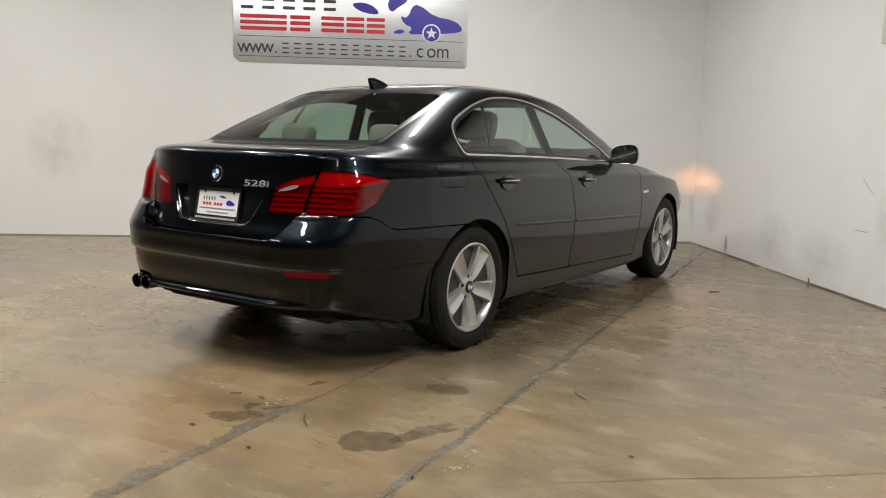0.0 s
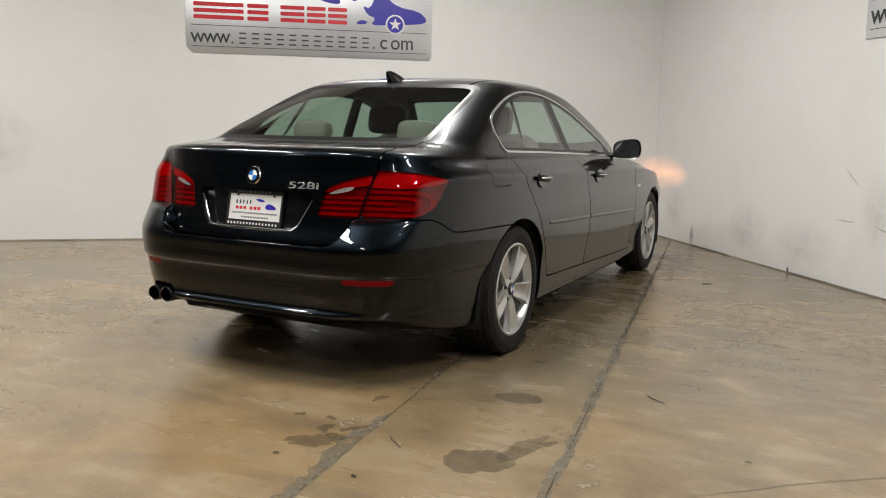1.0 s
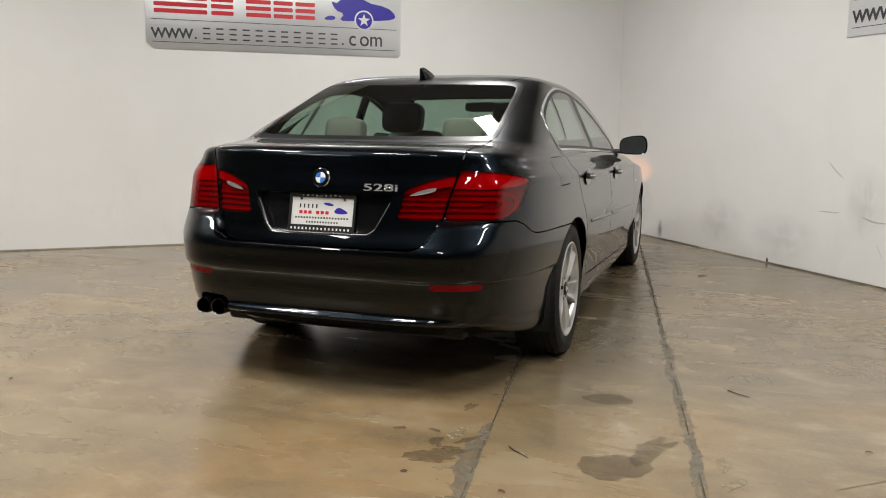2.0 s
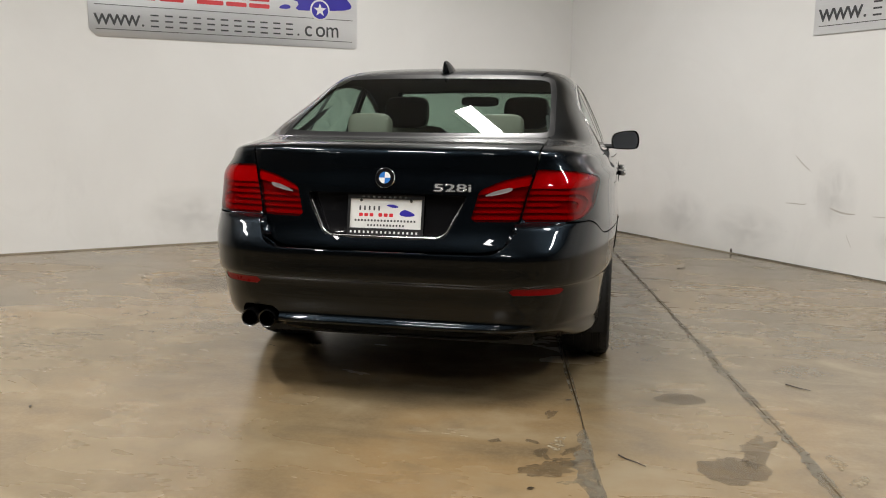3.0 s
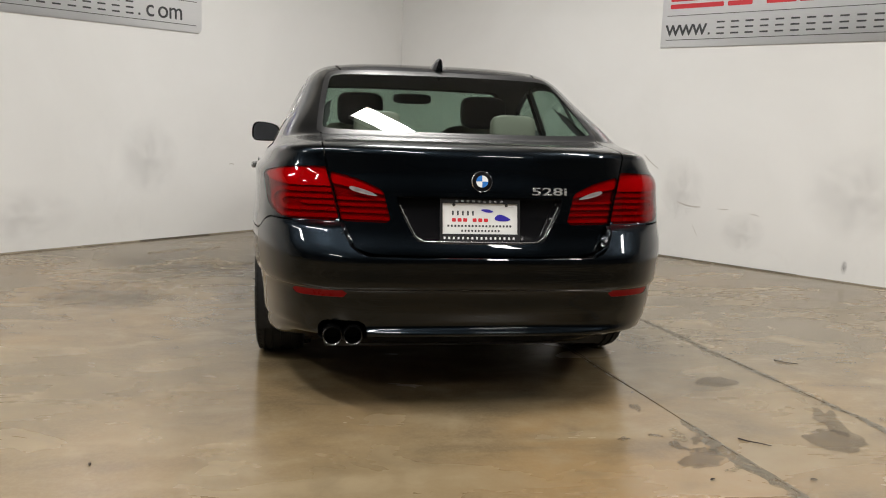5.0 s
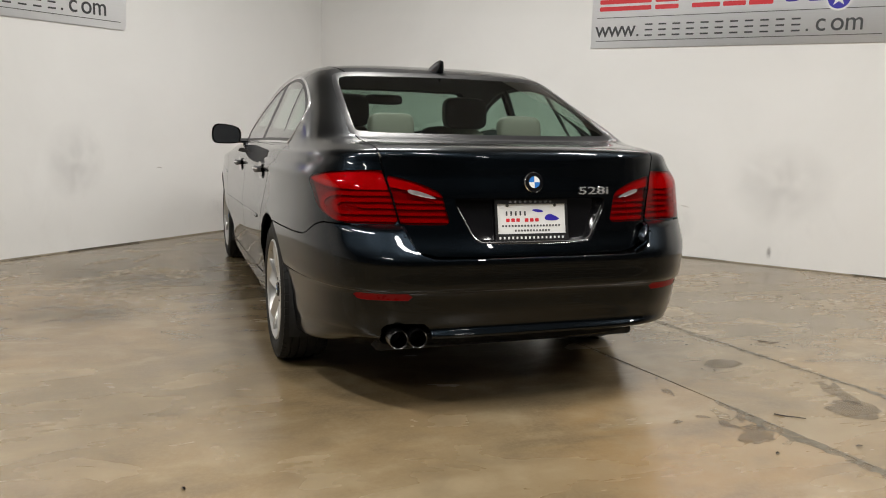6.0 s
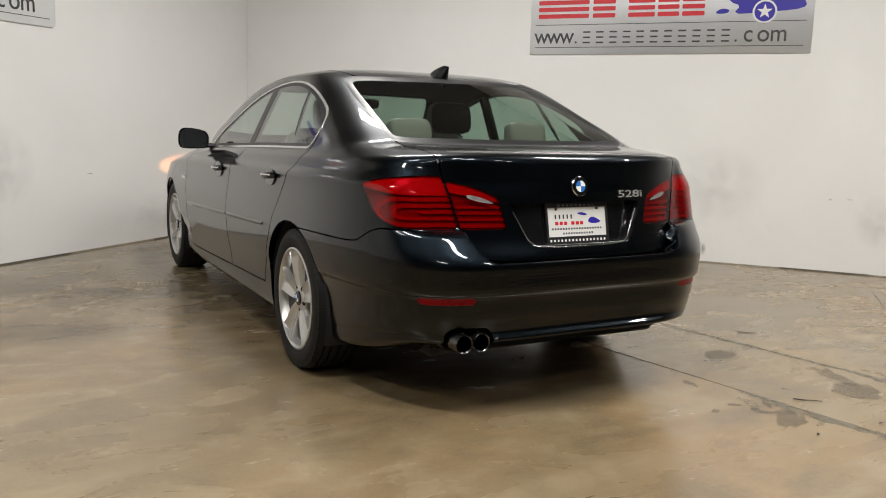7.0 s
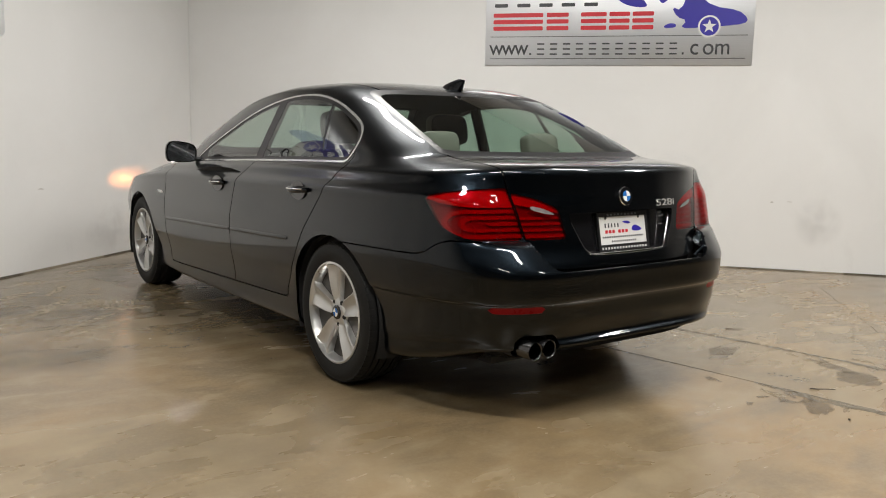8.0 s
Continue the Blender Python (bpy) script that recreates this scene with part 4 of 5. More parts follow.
def build_car():
    car = empty("sedan_car", None, pose(0.008, 0, 0))
    tagged(car, "dark graphite grey four-door saloon parked on the concrete floor", "car")
    s, (BV, BF) = cut_body()
    tree = mathutils.bvhtree.BVHTree.FromPolygons([tuple(v) for v in BV], [tuple(f) for f in BF])

    def flank_x(y, z, sgn):
        hit = tree.ray_cast(Vector((sgn * 3, y, z)), Vector((-sgn, 0, 0)))
        return hit[0].x, hit[1]

    def tail_y(x, z):
        hit = tree.ray_cast(Vector((x, -4, z)), Vector((0, 1, 0)))
        return hit[0].y, hit[1]

    lab = lambda *names: (lambda l, c: l in names)
    on = lambda sgn, *names: (lambda l, c: l in names and c[0] * sgn > 0)

    # painted panels
    panel(s, "body_frame", lambda l, c: l in ("low", "deck", "green") and l != "gap", PAINT, car, "graphite rear wings and pillars")
    bumper = panel(s, "rear_bumper", lab("bumper_rear"), PAINT, car, depth=0.02)
    lid = panel(s, "boot_lid", lab("boot_lid"), PAINT, car)
    roof = panel(s, "roof", lab("roof"), PAINT, car)
    panel(s, "hood", lab("hood"), PAINT, car)
    nose = panel(s, "front_bumper", lab("bumper_front"), PAINT, car)
    doors = {}
    for sgn in (1, -1):
        doors[sgn, 0] = panel(s, "rear_door", on(sgn, "door_rear"), PAINT, car)
        doors[sgn, 1] = panel(s, "front_door", on(sgn, "doors"), PAINT, car)
        panel(s, "front_wing", on(sgn, "wing_front"), PAINT, car)
        panel(s, "side_sill", on(sgn, "sill"), PAINT, car)
        panel(s, "window_trim", on(sgn, "window_trim"), BRIGHT, car, "bright chrome window surround", depth=0.01, push=0.003)
        panel(s, "window_seal", on(sgn, "side_glass"), BLACK, car, depth=0.006)
        panel(s, "b_pillar_cover", on(sgn, "b_pillar"), BLACK, car, "black pillar cover", depth=0.02, push=0.001)
        panel(s, "window_divider", on(sgn, "divider"), BLACK, car, depth=0.012, push=0.001)
        panel(s, "mirror_sail", on(sgn, "mirror_base"), BLACK, car, depth=0.012)
        for lo, hi in ((-1, 0.31), (0.31, 0.95), (0.95, 3)):
            edge = lambda l, c: l == "side_pane" and c[0] * sgn > 0 and lo < c[1] - (0.35 * (c[2] - 1.175) if hi < 0.9 or lo == 0.31 and c[1] < 0.6 else -0.12 * (c[2] - 1.2)) < hi
            pane = panel(s, "window_pane", edge, PANE, car, "lightly tinted side window glass", depth=0)
            pane.visible_shadow = False
        panel(s, "head_lamp", on(sgn, "head_lamp"), LENS_CLEAR, car, "clear head lamp", depth=0.02).visible_shadow = False
        panel(s, "grille", on(sgn, "grille"), BLACK, car, depth=0.02)
    panel(s, "intake_grille", lab("intake"), BLACK, car, depth=0.02)
    panel(s, "fuel_door", lab("fuel_door"), PAINT, car)
    rear_glass = panel(s, "rear_window", lab("rear_pane"), PANE_REAR, car, "tinted rear window glass", depth=0)
    rear_glass.visible_shadow = False
    panel(s, "window_border", lab("rear_seal"), BLACK, rear_glass, "black glass border", depth=0.006)
    windscreen = panel(s, "windscreen", lab("front_pane"), PANE, car, "clear windscreen", depth=0)
    windscreen.visible_shadow = False
    panel(s, "window_border", lab("front_seal"), GLOSS_BLACK, windscreen, depth=0.006)

    # inner shell: dark lower body, grey roof lining
    V, F = s.pick(lambda l, c: l in ("low", "bumper_rear", "boot_lid", "doors", "door_rear", "wing_front", "sill", "hood", "bumper_front", "fuel_door", "gap", "reflector", "lid_lamp", "wing_lamp", "recess", "deck", "head_lamp", "grille", "intake") and c[2] < 1.02)
    bm = bmesh.new()
    vs = [bm.verts.new(v) for v in V]
    for f in F:
        bm.faces.new([vs[i] for i in f])
    bm.normal_update()
    moves = {v: v.normal * 0.075 for v in bm.verts}
    for v, d in moves.items():
        v.co -= d
    part("inner_shell", bm, DARK, car, "unlit black inner body shell")
    # lining of the rear pillars, set in from the skin
    for sgn in (1, -1):
        panel(s, "pillar_trim", lambda l, c: l in ("green", "rear_seal") and c[0] * sgn > 0.56 and -0.42 < c[1] < 0.0 and 1.09 < c[2] < 1.39, TRIM, car, "dark rear pillar lining", depth=0.0, push=-0.07)
    V, F = s.pick(lambda l, c: l in ("roof", "green") or (l == "gap" and c[2] > 1.2))
    bm = bmesh.new()
    vs = [bm.verts.new(v) for v in V]
    for f in F:
        bm.faces.new([vs[i] for i in f])
    bm.normal_update()
    moves = {v: v.normal * 0.02 for v in bm.verts}
    for v, d in moves.items():
        v.co -= d
    part("roof_lining", bm, LINING, car, "pale grey roof lining")
    part("floor_pan", box_bm(-0.80, 0.80, 0.42, 2.55, 0.185, 0.21, 0.01), DARK, car)
    # rear pan hung low, out of view, to block light under the tail
    part("floor_pan", box_bm(-0.60, 0.60, -0.80, 0.419, 0.225, 0.32, 0.02), DARK, car)
    part("floor_pan", box_bm(-0.58, 0.58, 2.551, 3.55, 0.19, 0.22, 0.01), DARK, car)
    part("silencer", box_bm(-0.54, -0.26, -0.76, -0.45, 0.36, 0.45, 0.04, 3), DARK, car, "dull dark silencer box")
    for sgn in (1, -1):
        for yc in (0.008, 2.968):
            V, F = [], []
            for i in range(25):
                a = math.pi * (i / 24 * 1.24 - 0.12)
                for x in (0.45, 0.70, 0.885):
                    k = 1.0 if x > 0.8 else 1.04
                    V.append((sgn * x, yc + 0.392 * k * math.cos(a), 0.330 + 0.378 * k * math.sin(a)))
            for i in range(24):
                for j in range(2):
                    F.append((3 * i + j, 3 * i + j + 1, 3 * i + j + 4, 3 * i + j + 3))
            link_mesh("wheel_arch_liner", V, F, DARK, car)

    # rounded upper edge of the bumper below the lid
    lip = [(float(split_x(z)) + 0.010, z) for z in np.linspace(0.728, 0.684, 5)] + [(0.490, 0.659), (0.468, 0.643), (0.440, 0.636)]
    lip = [(-x, z) for x, z in lip] + [(x, 0.6345) for x in np.linspace(-0.40, 0.40, 17)] + lip[::-1]
    path = [(x, tail_y(x, 0.636 if abs(x) < 0.45 else z)[0] - 0.001, z) for x, z in lip]
    part("bumper_edge", sweep_bm(path, 0.007, 8), PAINT, bumper)
    # return of the bumper that runs in to the lid behind that edge
    side = [(float(split_x(z)), z) for z in np.linspace(0.757, 0.684, 9)]
    for sgn in (1, -1):
        V = []
        for x, z in side:
            outer, inner = tail_y(sgn * (x + 0.012), z)[0] + 0.003, tail_y(sgn * (x - 0.014), z)[0] - 0.001
            for k in range(5):
                u = k / 4
                V.append((sgn * (x + 0.012 - 0.026 * u), outer + (inner - outer) * u * (1.4 - 0.4 * u), z))
        F = [(5 * i + k, 5 * i + k + 1, 5 * i + k + 6, 5 * i + k + 5) for i in range(len(side) - 1) for k in range(4)]
        link_mesh("bumper_return", V, F, PAINT, bumper)

    # plate recess
    V, F = s.pick(lab("recess"))
    bm = bmesh.new()
    vs = [bm.verts.new(v) for v in V]
    faces = [bm.faces.new([vs[i] for i in f]) for f in F]
    got = bmesh.ops.extrude_face_region(bm, geom=faces)
    top = [g for g in got["geom"] if isinstance(g, bmesh.types.BMVert)]
    bmesh.ops.delete(bm, geom=[f for f in faces if f.is_valid], context="FACES")
    for v in top:
        v.co.y += 0.040
        v.co.x *= 0.965
        v.co.z += 0.010 if v.co.z < 0.78 else -0.004
    part("plate_recess", bm, GLOSS_BLACK, lid, "gloss black plate recess")
    rim = [(0.345 - 0.08 * t, 0.860 - 0.150 * t) for t in np.linspace(0.25, 1, 8)] + [(0.262 - 0.03 * t, 0.7055 - 0.018 * t) for t in np.linspace(0.3, 1, 4)]
    path = [(x, z) for x, z in rim] + [(x, 0.6865) for x in np.linspace(0.20, -0.20, 9)] + [(-x, z) for x, z in rim[::-1]]
    part("recess_rim", sweep_bm([(x * 0.975, tail_y(x, z)[0] + 0.014, z + 0.008) for x, z in path], 0.0032, 6), SATIN, lid, "bright lower rim of the plate recess")

    # licence plate with its dealer frame, writing as plain bars
    py = -0.950
    lean = lambda d: pose(0, py - d, 0.778, -11.5) @ pose(0, 0, -0.778)
    plate = part("licence_plate", plate_bm(rounded(-0.152, 0.152, 0.704, 0.852, 0.008), 0.003, m=lean(0)), PLATE, car, "white dealer plate in a black frame")
    for name, a in (("plate_frame", (-0.160, 0.160, 0.694, 0.722)), ("plate_frame", (-0.160, 0.160, 0.842, 0.860)), ("plate_frame", (-0.160, -0.150, 0.722, 0.842)), ("plate_frame", (0.150, 0.160, 0.722, 0.842))):
        part(name, plate_bm(rounded(*a, 0.003, 2), 0.006, m=lean(0.003)), BLACK, plate)

    def bars(x0, x1, z0, z1, n, mat, name, fill=0.72, y=0.0045):
        w = (x1 - x0) / n
        for i in range(n):
            part(name, plate_bm(rounded(x0 + i * w, x0 + (i + fill) * w, z0, z1, min(w * fill, z1 - z0) * 0.2, 2), 0.0012, m=lean(y - 0.0015)), mat, plate, smooth=False)
    bars(-0.146, 0.148, 0.702, 0.712, 16, PLATE, "frame_bar", 0.42, 0.0105)
    bars(-0.100, 0.100, 0.847, 0.855, 9, SATIN, "frame_bar", 0.5, 0.0105)
    bars(-0.075, 0.085, 0.731, 0.739, 12, SIGN_DARK, "plate_bar", 0.5)
    bars(-0.130, 0.132, 0.750, 0.758, 19, SIGN_DARK, "plate_bar", 0.55)
    bars(-0.112, -0.045, 0.770, 0.784, 3, SIGN_RED, "plate_bar", 0.7)
    bars(-0.030, 0.038, 0.770, 0.784, 3, SIGN_RED, "plate_bar", 0.7)
    bars(-0.112, -0.012, 0.795, 0.813, 5, SIGN_DARK, "plate_bar", 0.34)
    part("plate_shape", plate_bm(soften([(0.055, 0.778), (0.064, 0.796), (0.084, 0.802), (0.114, 0.788), (0.126, 0.778), (0.09, 0.772)], 2), 0.0012, m=lean(0.003)), SIGN_BLUE, plate, smooth=False)
    part("plate_shape", plate_bm(soften([(-0.005, 0.818), (0.03, 0.822), (0.06, 0.81), (0.03, 0.806)], 2), 0.0012, m=lean(0.003)), SIGN_BLUE, plate, smooth=False)
    for x in (-0.105, 0.105):
        part("plate_screw", turned([(0.006, 0), (0.006, -0.004), (0.003, -0.006)], 10, "y"), STEEL, plate).matrix_basis = lean(0.003) @ pose(x, 0, 0.836)

    # roundel on the boot lid and the model number beside it
    yb, nb = tail_y(0, 0.928)
    tilt = math.degrees(math.asin(max(-1, min(1, nb.z))))
    badge = part("badge", turned([(0.041, 0.004), (0.0415, -0.004), (0.039, -0.007)], 36, "y"), CHROME, lid, "round badge, black ring with blue and white quarters")
    badge.matrix_basis = pose(0, yb, 0.928, -tilt, 0, 0)
    ring = part("badge_ring", turned([(0.0385, -0.005), (0.0385, -0.0078), (0.024, -0.0086)], 36, "y"), GLOSS_BLACK, badge)
    for q in range(4):
        pts = [(0, 0)] + [(0.0235 * math.cos(radians(q * 90 + a)), 0.0235 * math.sin(radians(q * 90 + a))) for a in range(0, 91, 10)]
        part("badge_quarter", plate_bm(pts, 0.001, m=pose(0, -0.0086, 0)), (WHITE, BLUE)[q % 2], badge, smooth=False)
    y5, n5 = tail_y(0.276, 0.890)
    yaw = math.degrees(math.atan2(n5.x, -n5.y))
    text_mesh("model_number", "528i", 0.052, 0.0022, LETTER, lid, pose(0.276, y5 - 0.001, 0.880, 90 - math.degrees(math.asin(n5.z)), 0, yaw) @ Matrix.Diagonal((1.75, 0.82, 1, 1)))

    # lamps: red lens; behind it a dark housing, a bright upper reflector and curved light bars
    def lamp(sgn, name, key, upper, bars, parent, label):
        lens = panel(s, name, on(sgn, key), LENS, parent, label, depth=0.0, push=-0.0005)
        lens.visible_shadow = False
        V, F = s.pick(on(sgn, key))
        sk = Skin(V, F, [key] * len(F))
        sk.cut(upper, "upper", {key})
        for k, f in enumerate(bars):
            sk.cut(f, "bar%d" % k, {key})
        panel(sk, "lamp_housing", lab(key), LAMP_DEEP, lens, "deep red lamp housing", depth=0.0, push=-0.018)
        panel(sk, "upper_reflector", lab("upper"), LAMP_RED, lens, "bright red reflector", depth=0.016, push=-0.008)
        for k in range(len(bars)):
            panel(sk, "light_bar", lab("bar%d" % k), LAMP_BAR, lens, "red light bar", depth=0.014, push=-0.012)
        return lens

    def hook(r_y, z_mid, half_out, half_in, y_end):
        """A light bar bent back on itself: two runs joined by a bow at the forward end."""
        def f(x, y, z):
            out = np.hypot(np.maximum(y - y_end, 0) * r_y, z - z_mid) - half_out
            hole = np.hypot(np.maximum(y - y_end, 0) * r_y, z - z_mid) - half_in
            return np.maximum(out, -hole)
        return f

    def run(z0, z1):
        return lambda x, y, z: np.maximum(z0 - z, z - z1)
    for sgn in (1, -1):
        wing = lamp(sgn, "tail_lamp", "wing_lamp", lambda x, y, z: lerp_at([(-1.0, 0.893), (-0.85, 0.895), (-0.75, 0.902), (-0.66, 0.920)], y) - z,
                    (hook(0.55, 0.831, 0.057, 0.041, -0.83), hook(0.55, 0.831, 0.031, 0.017, -0.85), hook(0.55, 0.831, 0.007, -1.0, -0.88)), car, "red tail lamp on the rear wing")
        inner = lamp(sgn, "lid_lamp", "lid_lamp", lambda x, y, z: 0.884 + 0.20 * (np.abs(x) - 0.46) - z, (run(0.772, 0.786), run(0.798, 0.810), run(0.822, 0.833), run(0.845, 0.856)), lid, "red lamp in the boot lid")
        pts = [(0.396, 0.861), (0.425, 0.877), (0.47, 0.892), (0.512, 0.899), (0.506, 0.882), (0.45, 0.868)]
        V, F, f = [], [], []
        for x, z in soften(pts, 1):
            y, nn = tail_y(sgn * x, z)
            V.append((sgn * x, y - 0.0012, z))
        link_mesh("reversing_lamp", V, [list(range(len(V)))], LAMP_WHITE, inner, "clear reversing lamp", smooth=False)
        panel(s, "reflector", on(sgn, "reflector"), REFLECTOR, bumper, "red bumper reflector", depth=0.006, push=-0.002)

    # exhaust
    for x in (-0.570, -0.493):
        pipe = part("exhaust_pipe", turned([(0.0375, -0.78), (0.0375, -1.030), (0.036, -1.033), (0.033, -1.030), (0.032, -0.93)], 32, "y", closed=False), PIPE, car, "chromed round exhaust tailpipe")
        pipe.location = (x, 0, 0.336)
        # black disc across the pipe, set back from the tip
        part("pipe_bore", turned([(0.031, -0.94), (0.031, -0.935)], 24, "y"), BORE_BLACK, pipe)
    V, F = [], []
    for x, z in rounded(-0.630, -0.432, 0.298, 0.400, 0.04):
        V += [(x, -0.95, z), (x, -0.86, z)]
    n = len(V) // 2
    F = [(2 * i, 2 * ((i + 1) % n), 2 * ((i + 1) % n) + 1, 2 * i + 1) for i in range(n)] + [tuple(range(1, 2 * n, 2))]
    link_mesh("pipe_well", V, F, DARK, bumper)

    # door handles, rub strips, side repeaters and mirrors
    for sgn in (1, -1):
        for k, (yh, zh) in enumerate(((0.300, 0.902), (1.345, 0.876))):
            door = doors[sgn, k]
            x, nn = flank_x(yh, zh, sgn)
            # shallow black disc stands in for the dark that the handle bowl reflects
            cup = part("handle_cup", turned([(0.001, 0.0), (0.030, 0.0), (0.038, 0.003), (0.039, 0.0045)], 28, "x"), GLOSS_BLACK, door, "handle bowl, its dark reflection put in as a black disc")
            cup.matrix_basis = pose(x + sgn * 0.001, yh + 0.02, zh - 0.012, 0, 0, 0) @ Matrix.Diagonal((sgn, 2.05, 1.15, 1))
            path = [(x + sgn * (0.006 + 0.024 * math.sin(math.pi * t) ** 0.6), yh - 0.092 + 0.205 * t, zh - 0.004 - 0.006 * t) for t in np.linspace(0, 1, 13)]
            part("door_handle", sweep_bm(path, lambda t: 0.010 + 0.004 * math.sin(math.pi * t), 10, 1.25), PAINT, door, "body-coloured pull handle")
            part("handle_strip", sweep_bm([(px + sgn * 0.010, py_, pz + 0.004) for px, py_, pz in path[1:-1]], 0.0045, 6), CHROME, door, "chrome handle strip")
        for k, (ya, yb2) in enumerate(((0.425, 1.165), (1.195, 2.300))):
            path = []
            for yy in np.linspace(ya, yb2, 14):
                zz = 0.638 - 0.0395 * (yy - 0.535)
                xx, nn = flank_x(yy, zz, sgn)
                path.append((xx + sgn * 0.002, yy, zz))
            part("rub_strip", sweep_bm(path, lambda t: 0.0042 if 0.02 < t < 0.98 else 0.003, 8, 2.6), PAINT, doors[sgn, k], "slim body-coloured rub strip")
        x, nn = flank_x(2.44, 0.745, sgn)
        rep = part("side_repeater", seat_cushion(0.008, 0.105, 0.020), WHITE, car, "clear side repeater lamp")
        rep.matrix_basis = pose(x, 2.44, 0.742, 3, 0, 0)
        # mirror
        face = soften([(-0.092, -0.046), (-0.080, -0.066), (0.060, -0.070), (0.096, -0.058), (0.104, 0.0), (0.090, 0.056), (0.046, 0.070), (-0.066, 0.052), (-0.094, 0.020)], 1)
        bm = bmesh.new()
        rings = []
        for y, k in ((-0.046, 0.90), (-0.052, 0.94), (-0.055, 0.985), (-0.050, 1.0), (-0.020, 0.99), (0.010, 0.92), (0.034, 0.78), (0.048, 0.52), (0.054, 0.20)):
            rings.append([bm.verts.new((sgn * x * k, y, z * k)) for x, z in face])
        for a, b in zip(rings, rings[1:]):
            for i in range(len(a)):
                bm.faces.new((a[i], a[(i + 1) % len(a)], b[(i + 1) % len(a)], b[i]))
        bm.faces.new(rings[0])
        bm.faces.new(rings[-1])
        arm = part("door_mirror", bm, GLOSS_BLACK, car, "dark gloss door mirror with its glass", sharp=50)
        arm.matrix_basis = pose(sgn * 0.958, 1.905, 1.034, 0, 0, sgn * 6)
        part("mirror_foot", sweep_bm([(sgn * 0.82, 1.93, 0.985), (sgn * 0.87, 1.925, 0.985), (sgn * 0.93, 1.92, 0.995)], 0.028, 10, 0.6), BLACK, car)
        mg = part("mirror_glass", plate_bm([(sgn * x * 0.88, z * 0.88) for x, z in face], 0.003), MIRROR, arm, "mirror glass")
        mg.matrix_basis = pose(0, -0.0462, 0, 0, 0, 0)

    # shark-fin aerial
    fin_bm = bmesh.new()
    rows = []
    for t in np.linspace(0, 1, 9):
        z = 0.057 * t
        y_front, y_back = 0.105 * (1 - t ** 1.6) - 0.035 * t, -0.065 - 0.02 * t
        w = 0.026 * (1 - t) ** 0.7 + 0.004
        row = []
        for a in range(0, 360, 30):
            c, sn = math.cos(radians(a)), math.sin(radians(a))
            row.append(fin_bm.verts.new((w * sn, (y_front + y_back) / 2 + (y_front - y_back) / 2 * c, z)))
        rows.append(row)
    for a, b in zip(rows, rows[1:]):
        for i in range(12):
            fin_bm.faces.new((a[i], a[(i + 1) % 12], b[(i + 1) % 12], b[i]))
    fin_bm.faces.new(rows[-1])
    fin = part("aerial_fin", fin_bm, PAINT, roof, "graphite shark-fin aerial")
    hit = tree.ray_cast(Vector((0, 0.285, 3)), Vector((0, 0, -1)))
    fin.matrix_basis = pose(0, 0.285, hit[0].z - 0.006, 10, 0, 0) @ Matrix.Diagonal((1.25, 1.0, 1.18, 1))

    # cabin
    for sgn in (1, -1):
        seat = cushion("front_seat", (0.50, 0.50, 0.18), (sgn * 0.37, 1.30, 0.50), LEATHER, car, 4, "oyster leather front seat")
        cushion("seat_back", (0.50, 0.14, 0.62), (0, -0.27, 0.34), LEATHER, seat, -20)
        cushion("seat_shell", (0.46, 0.06, 0.56), (0, -0.345, 0.33), SEAT_BACK, seat, -20)
        cushion("headrest", (0.27, 0.10, 0.19), (0, -0.405, 0.735), LEATHER, seat, -14, "padded headrest")
        cushion("headrest_shell", (0.265, 0.06, 0.185), (0, -0.440, 0.735), SEAT_BACK, seat, -14, "black headrest shell")
    bench = cushion("rear_bench", (1.28, 0.52, 0.20), (0, 0.42, 0.50), LEATHER, car, 3, "oyster leather rear bench")
    cushion("bench_back", (1.26, 0.15, 0.56), (0, -0.30, 0.30), LEATHER, bench, -24)
    for x in (-0.34, 0.34):
        cushion("headrest", (0.225, 0.10, 0.135), (x, -0.430, 0.645), LEATHER, bench, -16, "oyster leather rear headrest")
    part("parcel_shelf", box_bm(-0.66, 0.66, -0.50, 0.03, 1.02, 1.05, 0.01), TRIM, car, "dark parcel shelf")
    part("dashboard", sweep_bm([(-0.72, 1.86, 0.86), (-0.36, 1.84, 0.90), (0, 1.84, 0.88), (0.72, 1.86, 0.86)], 0.13, 12, 0.8), TRIM, car, "dark dashboard")
    rim_pts = [(-0.37 + 0.185 * math.cos(radians(a)), 1.62 + 0.07 * math.sin(radians(a)), 0.85 + 0.17 * math.sin(radians(a))) for a in range(0, 361, 15)]
    part("steering_wheel", sweep_bm(rim_pts, 0.016, 8), TRIM, car, "black steering wheel")
    part("inside_mirror", seat_cushion(0.25, 0.035, 0.065), TRIM, car, "black inside mirror").matrix_basis = pose(0, 1.36, 1.285, 8, 0, 0)
    part("centre_console", box_bm(-0.12, 0.12, 0.8, 1.75, 0.25, 0.62, 0.03), TRIM, car)
    for sgn in (1, -1):
        part("door_card", box_bm(sgn * 0.775 - 0.02, sgn * 0.775 + 0.02, 0.10, 2.1, 0.35, 1.0, 0.015), TRIM, car, "dark door lining")

    # front lamps with their amber turn signals
    for sgn in (1, -1):
        hit = tree.ray_cast(Vector((sgn * 0.74, 6, 0.69)), Vector((0, -1, 0)))
        part("turn_signal", seat_cushion(0.10, 0.02, 0.018), AMBER, car, "lit amber turn signal").matrix_basis = pose(sgn * 0.74, hit[0].y - 0.012, 0.695, 0, 0, sgn * -25)

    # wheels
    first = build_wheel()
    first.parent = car
